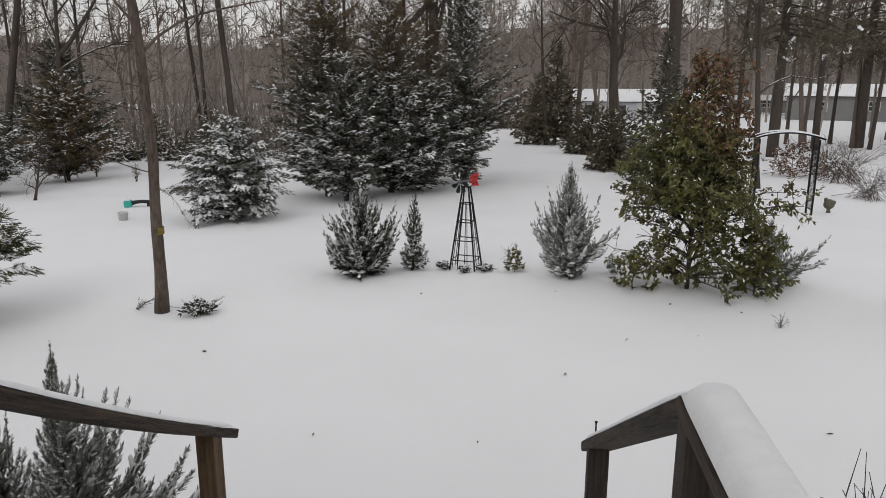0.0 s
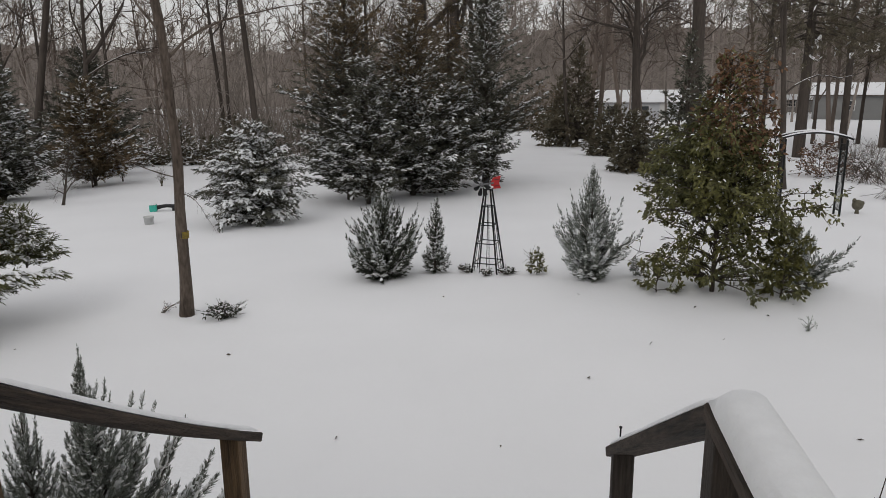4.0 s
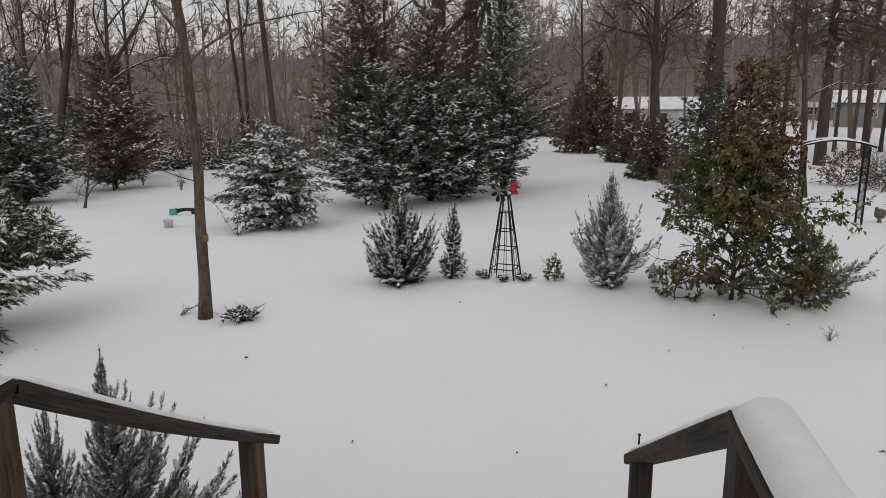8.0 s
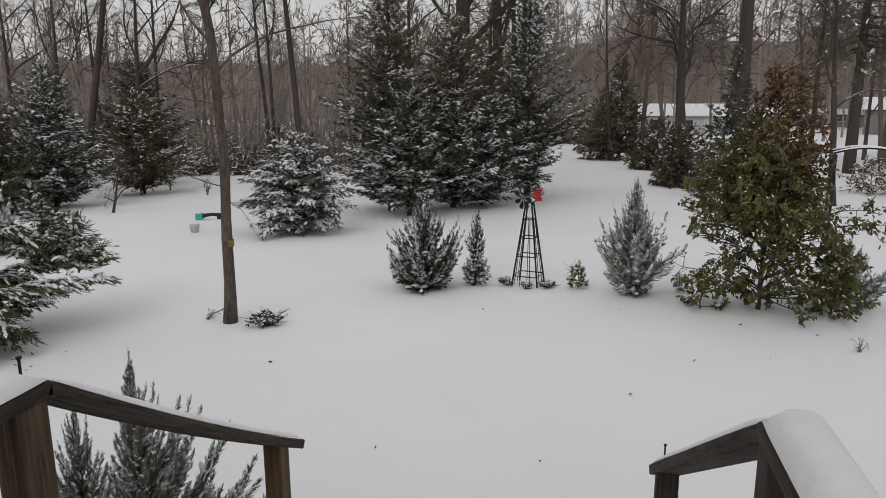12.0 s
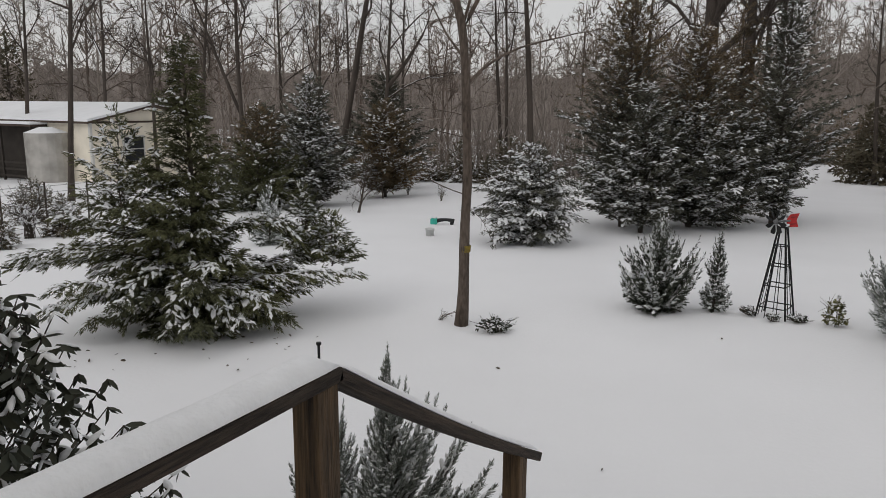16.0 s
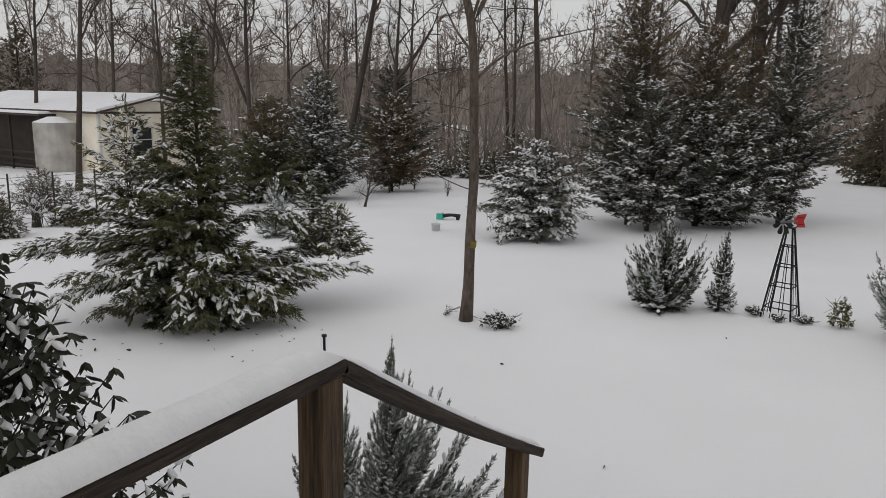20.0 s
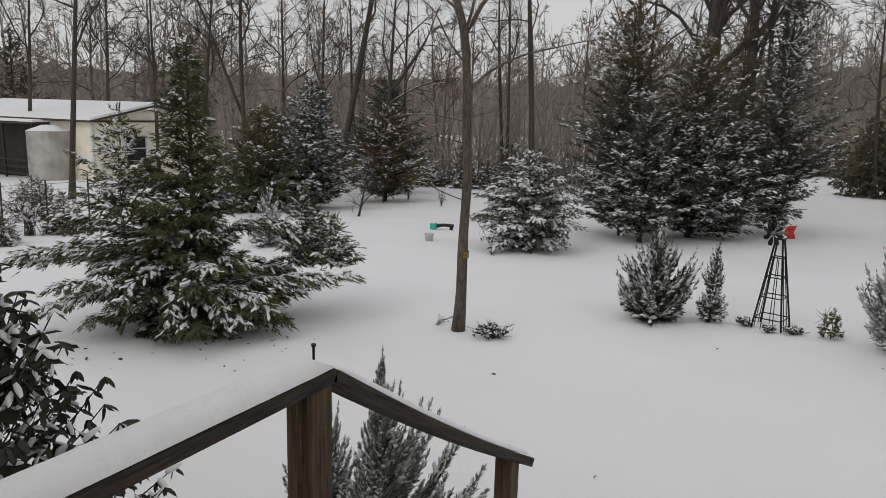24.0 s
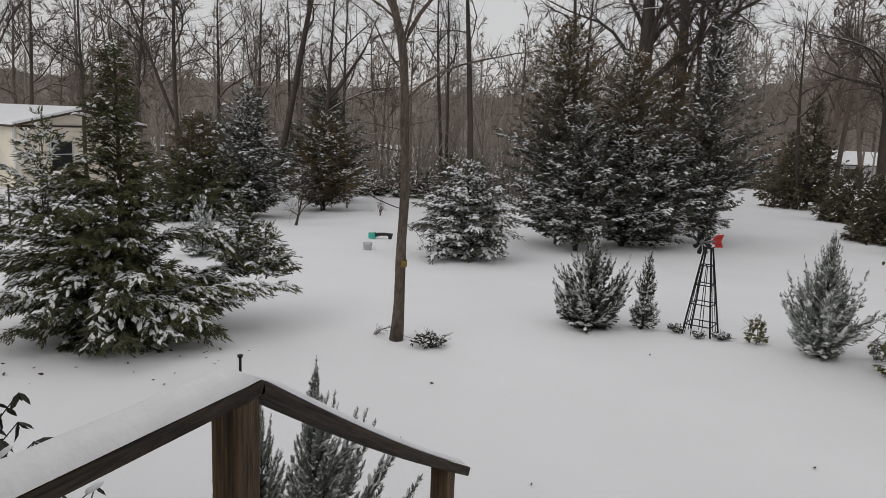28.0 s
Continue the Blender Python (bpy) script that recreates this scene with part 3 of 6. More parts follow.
# wide cedar near the porch
frond_tree("leyland_cypress", -6.41, 5.93, 3.34, "wide green cypress with heavy snow on its low sweeping branches", "evergreen tree", "", 20,
           ((0, 0.05, 0.1, 0.2, 0.25, 0.32, 0.45, 0.57, 0.66, 0.72, 0.8, 0.9, 1.0), (0.55, 0.85, 1.1, 1.45, 1.65, 1.4, 1.45, 1.1, 0.55, 0.4, 0.33, 0.22, 0.05)),
           ((0, 0.05, 0.1, 0.2, 0.25, 0.3, 0.43, 0.5, 0.56, 0.66, 0.75, 1.0), (0.6, 0.95, 1.2, 1.5, 0.9, 0.35, 0.42, 0.48, 0.44, 0.3, 0.24, 0.05)),
           0.85, 235, LEYLAND, spray=0.13, gap=0.065, rise=(0.3, 0.8), hang=0.5, snow=0.9, thick_snow=0.0145, top_bias=1.2, deep=0.6, snow_high=0.12, lean=(-0.08, 0.05), tips=0.1, k=9, width=0.12, wild=(0.55, 1.08), dust=0.34,
           reach=0.12, least=0.1, every=0.17, lump=(0.17, 0.11),
           boughs=((-0.1, 0.8, 1.25, 1.28, 0.95, 2.0), (0.1, 0.75, 1.35, 1.2, 0.85, 1.5), (0.15, 0.4, 1.95, 0.7, 0.75, 1.2), (-0.25, 0.3, 1.85, 0.6, 0.62, 1.2), (0.05, 0.25, 1.6, 0.42, 0.4, 1.0), (0.4, 0.3, 1.7, 0.5, 0.6, 1.0), (3.05, 0.5, 1.9, 0.85, 0.82, 1.2), (3.4, 0.3, 1.6, 0.5, 0.45, 1.2), (2.8, 0.9, 1.6, 1.2, 1.3, 1.0),
                   (3.2, 0.6, 1.85, 0.95, 0.95, 1.2), (-1.6, 0.5, 0.95, 0.85, 0.45, 2.6), (-1.3, 0.4, 1.0, 0.6, 0.3, 2.6), (-1.9, 0.4, 1.05, 0.65, 0.35, 2.6), (-2.3, 0.5, 1.2, 0.8, 0.5, 2.0), (-0.9, 0.35, 1.2, 0.55, 0.35, 2.0)),
           spires=((0.1, 1.32, 0.7, 1.5, 0.36), (0.0, 1.65, 0.6, 1.12, 0.36), (0.2, 1.5, 0.6, 1.2, 0.34), (3.1, 0.78, 1.2, 2.25, 0.72)))
frond_tree("snowy_cedar", -5.3, 13.9, 2.1, "round young cedar covered in snow beside taller cedars", "evergreen tree", "", 21,
           ((0, 0.1, 0.3, 0.5, 0.7, 0.9, 1.0), (0.75, 1.05, 1.12, 1.05, 0.85, 0.45, 0.1)), ((0, 0.1, 0.3, 0.5, 0.7, 0.9, 1.0), (0.6, 0.85, 0.9, 0.9, 0.75, 0.4, 0.1)),
           0.3, 150, CEDAR, spray=0.12, gap=0.085, rise=(0.3, 0.9), hang=0.55, snow=0.95, snow_high=0.9, k=7, width=0.15, top_bias=0.95, reach=0.15, least=0.1, tips=0.15, thick_snow=0.019, dust=0.45, low=0.22, wild=(0.6, 1.2), lump=(0.3, 0.18))

# evergreens by the neighbour's yard
YARD = "evergreens along the far edge of the lawn"
grove_cedar(-14.8, 18.4, 4.1, 1.55, "snow-covered cedar at the edge of the lawn", 30, 95, CEDAR, 1.4, full_cedar, 0.7, 0.3, group=YARD, coarse=1.35)
grove_cedar(-15.2, 16.4, 3.1, 1.45, "olive green cedar with light snow behind a wide cypress", 31, 70, LEYLAND, 0.5, full_cedar, 0.4, 0.1, group=YARD, coarse=1.4, top_mat=CEDAR_BROWN)
grove_cedar(-16.9, 26.0, 4.9, 1.9, "dark cedar in front of the bare woods", 32, 80, CEDAR, 0.35, full_cedar, 0.3, 0.8, group=YARD, coarse=1.6)
grove_cedar(-18.5, 20.4, 3.4, 1.9, "dark cedar behind a snow-covered cedar", 33, 70, CEDAR, 0.5, full_cedar, 0.3, 0.2, group=YARD, coarse=1.5)
grove_cedar(-14.6, 22.4, 3.5, 1.5, "brownish cedar with snow on its outer branches", 36, 80, CEDAR_BROWN, 0.7, full_cedar, 0.5, 0.5, group=YARD, coarse=1.4)
plume_bush("cedar_sapling", -9.9, 11.0, 1.25, "small frosted juniper beyond a wide cypress", 35, 0.5, ((0, 0.3, 0.7, 1), (0.42, 0.5, 0.3, 0.04)), ((0, 0.3, 0.7, 1), (0.42, 0.5, 0.3, 0.04)), 60, JUNIPER, shoot=0.12, snow=1.0, width=0.16, group=YARD)

for i, (sx, sy, sh, sr) in enumerate([(-14.6, 8.1, 0.75, 0.4), (-15.2, 10.0, 0.9, 0.45), (-17.0, 9.2, 0.9, 0.5), (-18.5, 11.5, 1.0, 0.6), (-20.0, 10.0, 0.9, 0.6), (-21.0, 12.8, 1.0, 0.7)]):
    conifer("evergreen_shrub", sx, sy, sh, sr, "young shrub thick with snow by the wire fence", "shrub", "shrubs by the wire fence", 120 + i, nb=55, mat=LANE_GREEN, snow=0.6, dens=6, spray=0.22, shape=0.5, full=0.25, k=9, width=0.12, fuzz=0.45)
UNDER = "snowy shrubs at the foot of the woods"
urng = random.Random(5)
for i in range(15):
    ua, ur = math.radians(-39 + 2.3 * i + urng.uniform(-0.6, 0.6)), urng.uniform(35, 40)
    if -22 < math.degrees(ua) < -14:
        ur += 1.5
    conifer("evergreen_shrub", ur * math.sin(ua), ur * math.cos(ua), urng.uniform(1.2, 2.2), urng.uniform(0.9, 1.5), "low dark shrub mottled with snow at the foot of the woods", "shrub", UNDER, 80 + i, nb=55, mat=LANE_GREEN,
            snow=0.5, dens=5, spray=0.38, shape=0.45, full=0.3, k=9, width=0.14)

for i in range(7):
    ua, ur = math.radians(-5.4 + 1.3 * i), 66 + urng.uniform(0, 3)
    conifer("evergreen_shrub", ur * math.sin(ua), ur * math.cos(ua), urng.uniform(2.6, 4.6), urng.uniform(1.5, 2.2), "brownish shrub closing the far end of the lane", "shrub", UNDER, 140 + i, nb=50, mat=CEDAR_BROWN,
            snow=0.1, dens=4.5, spray=0.55, shape=0.45, full=0.35, k=9, width=0.14)

# row along the lane
LANE = "evergreens along the lane"
conifer("cedar_tree", 3.75, 27.9, 2.3, 0.85, "low evergreen shrub beside the snowy lane", group=LANE, seed=40, nb=90, mat=LANE_GREEN, snow=0.12, dens=6, spray=0.3, shape=0.5, full=0.3)
conifer("cedar_tree", 4.6, 31.5, 2.2, 1.3, "dark spreading evergreen along the lane", group=LANE, seed=41, nb=80, mat=LANE_GREEN, snow=0.06, dens=5.5, spray=0.38, shape=0.5, full=0.3)
conifer("cedar_tree", 3.9, 37.5, 2.5, 1.5, "dark bushy evergreen along the lane", group=LANE, seed=42, nb=80, mat=LANE_GREEN, snow=0.05, dens=5.5, spray=0.42, shape=0.5, full=0.3)
conifer("cedar_tree", 2.4, 46.0, 6.4, 2.1, "tall dark cedar where the lane narrows", group=LANE, seed=43, nb=120, mat=LANE_GREEN, snow=0.03, dens=5.5, spray=0.5)
conifer("cedar_tree", 1.5, 55.0, 4.6, 1.9, "dark cedar at the far end of the lane", group=LANE, seed=44, nb=80, mat=LANE_GREEN, snow=0.03, dens=5, spray=0.5)
conifer("cedar_tree", 5.0, 24.5, 4.8, 1.15, "narrow dark cedar behind an olive green tree", group=LANE, seed=45, nb=110, mat=CEDAR, snow=0.08, dens=6, spray=0.32)
conifer("cedar_tree", 6.6, 29.0, 3.4, 1.5, "dark cedar among bare trunks", group=LANE, seed=46, nb=80, mat=CEDAR, snow=0.08, dens=5, spray=0.4)

# junipers across the lawn
JUN = "junipers on the lawn"
plume_bush("juniper", -1.66, 9.4, 1.28, "grey-green upright juniper dusted with snow", 50, 0.15,
           ((0, 0.15, 0.4, 0.6, 0.8, 1.0), (0.4, 0.45, 0.5, 0.42, 0.2, 0.03)), ((0, 0.15, 0.4, 0.6, 0.8, 1.0), (0.34, 0.44, 0.5, 0.46, 0.28, 0.03)),
           170, JUNIPER_GREEN, ((0.1, 0.25, 0.56, 0.8), (0.3, 0.35, 0.5, 1.0), (3.0, 0.35, 0.52, 0.78), (2.8, 0.2, 0.55, 0.55), (1.2, 0.6, 0.18, 1.3), (4.5, 0.6, 0.2, 1.2)), shoot=0.1, snow=0.95, loft=0.15, width=0.18)
plume_bush("juniper", -1.0, 9.75, 1.06, "slim young juniper dusted with snow", 51, 0.15,
           ((0, 0.1, 0.25, 0.45, 0.6, 0.8, 1.0), (0.12, 0.2, 0.22, 0.1, 0.16, 0.1, 0.02)), ((0, 0.1, 0.25, 0.45, 0.6, 0.8, 1.0), (0.14, 0.22, 0.18, 0.12, 0.18, 0.08, 0.02)),
           90, JUNIPER_GREEN, (), shoot=0.085, snow=0.95, loft=0.15, width=0.18, lean=(0.03, 0))
plume_bush("juniper", 1.15, 9.55, 1.55, "frosted grey juniper with feathery upright sprays", 52, 0.0,
           ((0, 0.15, 0.35, 0.55, 0.7, 0.85, 1.0), (0.22, 0.34, 0.46, 0.44, 0.27, 0.1, 0.01)), ((0, 0.15, 0.35, 0.55, 0.7, 0.85, 1.0), (0.22, 0.34, 0.44, 0.38, 0.24, 0.09, 0.01)),
           190, JUNIPER, ((0.0, 0.2, 0.66, 0.68), (0.3, 0.25, 0.6, 0.6), (0.1, 0.55, 0.4, 1.1), (-0.2, 0.15, 0.5, 0.4), (3.1, 0.45, 0.45, 1.0), (2.9, 0.65, 0.3, 1.2), (3.3, 0.25, 0.46, 0.75)), shoot=0.105, snow=0.9, loft=0.12, width=0.17)
plume_bush("juniper", 3.75, 9.6, 0.85, "grey juniper half hidden beside an olive green tree", 53, -0.2,
           ((0, 0.3, 0.6, 0.85, 1.0), (0.3, 0.4, 0.3, 0.14, 0.03)), ((0, 0.3, 0.6, 0.85, 1.0), (0.4, 0.5, 0.45, 0.2, 0.03)),
           100, JUNIPER, ((0.0, 0.15, 0.72, 0.68), (0.2, 0.1, 0.66, 0.5), (-0.2, 0.1, 0.7, 0.4)), shoot=0.105, snow=0.9, loft=0.12, width=0.17)
plume_bush("juniper", -1.54, 2.72, 1.45, "snow-dusted juniper beside the stair rail", 54, 0.636,
           ((0, 0.2, 0.4, 0.6, 0.8, 1.0), (0.32, 0.3, 0.24, 0.16, 0.06, 0.01)), ((0, 0.2, 0.4, 0.55, 0.7, 0.8, 0.9, 1.0), (0.55, 0.52, 0.48, 0.4, 0.27, 0.15, 0.05, 0.01)),
           270, JUNIPER, ((0.0, 0.45, 0.43, 1.07), (0.05, 0.4, 0.36, 1.0), (0.1, 0.3, 0.56, 0.83), (-0.2, 0.4, 0.55, 0.78), (0.0, 0.3, 0.5, 0.74), (0.15, 0.6, 0.31, 1.16), (0.0, 0.75, 0.26, 1.24), (-0.1, 0.7, 0.21, 1.26), (0.1, 0.9, 0.1, 1.34), (-0.6, 0.2, 0.6, 0.6), (0.3, 0.15, 0.7, 0.55), (0.0, 0.2, 0.66, 0.66), (0.05, 0.42, 0.4, 1.02)),
           shoot=0.062, snow=0.75, k=11, width=0.1, bunch=2.3, loft=0.1, near=True, stiff=0.5)
plume_bush("juniper", -1.98, 2.85, 1.12, "small juniper against a larger snowy juniper", 55, 0.636,
           ((0, 0.3, 0.6, 0.8, 1.0), (0.26, 0.28, 0.22, 0.12, 0.015)), ((0, 0.3, 0.6, 0.8, 1.0), (0.26, 0.26, 0.2, 0.1, 0.015)),
           130, JUNIPER, ((0.0, 0.5, 0.06, 1.1), (3.1, 0.4, 0.16, 0.9)), shoot=0.056, snow=0.75, k=11, width=0.1, bunch=2.1, loft=0.1, near=True)
plume_bush("juniper", 5.35, 8.3, 1.0, "grey juniper at the side of the lawn", 56, 0.0,
           ((0, 0.3, 0.6, 0.85, 1.0), (0.36, 0.42, 0.34, 0.16, 0.03)), ((0, 0.3, 0.6, 0.85, 1.0), (0.36, 0.42, 0.34, 0.16, 0.03)),
           100, JUNIPER, (), shoot=0.1, snow=1.2, width=0.17)

# ---- bare trees ----


def sinuous(rng, p, d, length, n, curl, lift):
    """A line that bends this way and that from p."""
    bend, pts = rng.normal(0, curl, 3), [p]
    d = unit(d)
    for _ in range(n):
        bend = 0.7 * bend + rng.normal(0, curl * 0.7, 3)
        d = unit(d + bend + UP * lift)
        p = p + d * (length / n)
        pts.append(p)
    return np.array(pts)


def shoots(rng, line, rad, count, length, geo, lift=0.25, stout=1.0):
    """Fine bent twigs along a branch."""
    n = len(line) - 1
    f = rng.uniform(0.15, 1.0, count) * n
    i = np.minimum(f.astype(int), n - 1)
    at = line[i] + (line[i + 1] - line[i]) * (f - i)[:, None]
    way = unit(line[i + 1] - line[i])
    side = unit(cross(way, rng.normal(size=(count, 3))))
    a = rng.uniform(0.4, 1.0, (count, 1))
    d = way * np.cos(a) + side * np.sin(a)
    ln = (length * rng.uniform(0.5, 1.2, count))[:, None]
    mid = at + d * ln * 0.5
    end = mid + unit(d + rng.normal(0, 0.3, (count, 3)) + UP * lift) * ln * 0.5
    w = np.interp(f, np.arange(n + 1), rad) * 0.42
    w = np.clip(w, rad[0] * 0.11, rad[0] * 0.32) * stout
    prisms(geo, at, mid, w, w * 0.65)
    prisms(geo, mid, end, w * 0.65, w * 0.25)
    fork = mid + unit(d + rng.normal(0, 0.6, (count, 3)) + UP * lift) * ln * 0.4
    prisms(geo, mid, fork, w * 0.5, w * 0.2)


def branching(rng, H, r0, fork, n_limbs, lean=(0, 0), spread=0.42, curl=0.16, thick=0.55, steep=(0.45, 1.1), second=7, fine=7, sway=0.012, stout=1.0, long=0.42):
    """A leafless tree: trunk line and radii, limbs, boughs, and a Geo of fine twigs."""
    n = 13
    t = np.linspace(0, 1, n)
    off = np.cumsum(np.cumsum(rng.normal(0, sway * 0.35, (n, 2)), 0), 0) * H * 0.25
    off = off - off[0] - np.outer(t, off[-1] - off[0])
    trunk = np.stack([off[:, 0] + lean[0] * t, off[:, 1] + lean[1] * t, t * H - 0.08], -1)
    rad = r0 * (1 - 0.55 * np.minimum(1, t / max(fork, 0.05)) * 0.45 - 0.72 * np.clip((t - fork) / (1 - fork), 0, 1)) * (1 + 0.3 * np.exp(-t * 50))
    limbs, boughs, twig = [], [], Geo()
    for i in range(n_limbs):
        s = fork + (0.96 - fork) * ((i + rng.uniform(0, 0.9)) / n_limbs) ** 1.15
        at = np.array([np.interp(s, t, trunk[:, c]) for c in range(3)])
        az, e = i * 2.4 + rng.normal(0, 0.5), rng.uniform(*steep)
        d = np.array([math.cos(az) * math.cos(e), math.sin(az) * math.cos(e), math.sin(e)])
        length = H * spread * (1.15 - s) * rng.uniform(0.65, 1.15) + H * 0.07
        r = float(np.interp(s, t, rad)) * thick * rng.uniform(0.7, 1.1)
        line = sinuous(rng, at, d, length, 8, curl, 0.07)
        lr = r * (1.03 - np.linspace(0, 1, 9) * 0.85)
        limbs.append((line, lr))
        shoots(rng, line, lr, fine, length * long * 0.5, twig, 0.25, stout)
        for _ in range(second):
            f = rng.uniform(0.2, 0.97) * 8
            j = min(7, int(f))
            p = line[j] + (line[j + 1] - line[j]) * (f - j)
            way = unit(line[j + 1] - line[j])
            a = rng.uniform(0.4, 0.95)
            d2 = way * math.cos(a) + unit(cross(way, rng.normal(size=3))) * math.sin(a)
            l2 = length * rng.uniform(0.22, 0.5) * (1.15 - 0.6 * f / 8)
            b = sinuous(rng, p, d2, l2, 5, curl * 1.2, 0.06)
            br = max(0.0035, lr[j] * 0.5) * (1.03 - np.linspace(0, 1, 6) * 0.8)
            boughs.append((b, br))
            shoots(rng, b, br, fine, l2 * long, twig, 0.25, stout)
    shoots(rng, trunk[int(n * 0.55):], rad[int(n * 0.55):] * 0.4, 18, H * 0.06, twig)
    return trunk, rad, limbs, boughs, twig


def bare_tree(name, x, y, H, r0, label, seed, fork=0.35, n_limbs=9, lean=(0, 0), spread=0.42, snow=0.5, mat=None, group="", category="bare tree", extra=(), spine=None, curl=0.16, thick=0.55, steep=(0.45, 1.1), second=7, fine=7):
    """extra: single limbs (height, way, rise, length, radius); spine: the trunk's own heights, offsets, radii and the way it bends."""
    rng = np.random.default_rng(seed)
    ob = thing(name, x, y, ground(x, y), label, category, group)
    trunk, rad, limbs, boughs, twig = branching(rng, H, r0, fork, n_limbs, lean, spread, curl, thick, steep, second, fine)
    if spine is not None:
        t = np.linspace(0, 1, 30)
        shift = trunk
        off = np.interp(t * H, spine[0], spine[1]) + 0.008 * np.sin(t * 31)
        trunk = np.stack([off * spine[3][0], off * spine[3][1], t * H - 0.05], -1)
        rad = np.interp(t * H, spine[0], spine[2]) * (1 + 0.05 * np.sin(t * 57))
        move = lambda p: np.array([np.interp(p[2], trunk[:, 2], trunk[:, c]) - np.interp(p[2], shift[:, 2], shift[:, c]) for c in (0, 1)] + [0.0])  # noqa: E731
        limbs = [(line + move(line[0]), r) for line, r in limbs]
        boughs, twig = [], Geo()
        for line, r in limbs:
            shoots(rng, line, r, fine * 2, np.linalg.norm(line[-1] - line[0]) * 0.22, twig)
    for hgt, az, up, length, r in extra:
        at = np.array([np.interp(hgt, trunk[:, 2], trunk[:, c]) for c in range(3)])
        line = sinuous(rng, at, np.array([math.cos(az), math.sin(az), up]), length * math.hypot(1, up), 8, 0.1, 0.03)
        lr = r * (1.04 - np.linspace(0, 1, 9) * 0.85)
        limbs.append((line, lr))
        shoots(rng, line, lr, 9, length * 0.22, twig)
    white = Geo()
    for line, r in limbs:
        one = Geo()
        chain(one, line, r, 6)
        part("limb", one, mat or BARK, ob, smooth=True)
    body = Geo()
    chain(body, trunk, rad, 9)
    part("trunk", body, mat or BARK, ob, smooth=True)
    for line, r in boughs:
        chain(twig, line, r, 4)
    for line, r in limbs + boughs:
        if rng.uniform() < snow:
            flat = np.abs(unit(np.gradient(line, axis=0))[:, 2])
            keep = (flat < 0.8) & (np.abs(np.linspace(0, 1, len(line)) - rng.uniform(0.2, 0.8)) < 0.35)
            if keep.sum() > 2:
                chain(white, line[keep] + UP * (r[keep] * 0.5)[:, None], r[keep] * 0.72, 4)
    part("branchwork", twig, mat or TWIG, ob)
    if white.v:
        part("snow", white, SNOW, ob)
    return ob


STAND = "bare trees at the edge of the woods"
main = bare_tree("young_oak", -3.62, 7.53, 7.6, 0.082, "slim bare tree with a yellow tag standing in the snow", 101, fork=0.46, n_limbs=12, lean=(0.12, 0.15), spread=0.34, snow=0.3, curl=0.14, thick=0.4, fine=8,
                 spine=((0, 0.12, 1.0, 1.95, 2.95, 3.6, 4.3, 5.5, 7.6), (0, 0.005, 0.035, 0.05, 0.03, -0.03, -0.2, -0.45, -0.8), (0.094, 0.078, 0.062, 0.056, 0.052, 0.05, 0.04, 0.03, 0.01), (0.878, 0.479)),
                 extra=((1.62, 3.3, 0.12, 1.3, 0.007), (1.78, 0.3, 0.02, 1.1, 0.006), (2.0, 2.7, 0.2, 1.1, 0.006), (1.45, 6.1, -0.02, 0.7, 0.005), (2.3, 3.6, 0.15, 1.2, 0.007), (2.9, 0.35, 1.05, 1.5, 0.018), (3.5, 0.5, 2.6, 0.6, 0.03),
                        (3.2, 2.9, 0.9, 1.3, 0.016), (3.8, 3.5, 1.2, 1.2, 0.016), (2.6, 5.6, 0.3, 0.8, 0.006), (2.55, 3.2, 0.2, 1.0, 0.006)))
band = Geo()
chain(band, [(0.033, 0.018, 0.93), (0.035, 0.019, 0.97), (0.036, 0.0195, 1.01)], [0.0665, 0.0665, 0.066], 12)
tag = part("tag", band, YELLOW, main, "yellow tag wrapped round the trunk")
for tx in (0.012, 0.044):
    part("mark", box(tx, -0.049, 0.945, tx + 0.012, -0.035, 0.995), BARK_DARK, tag)
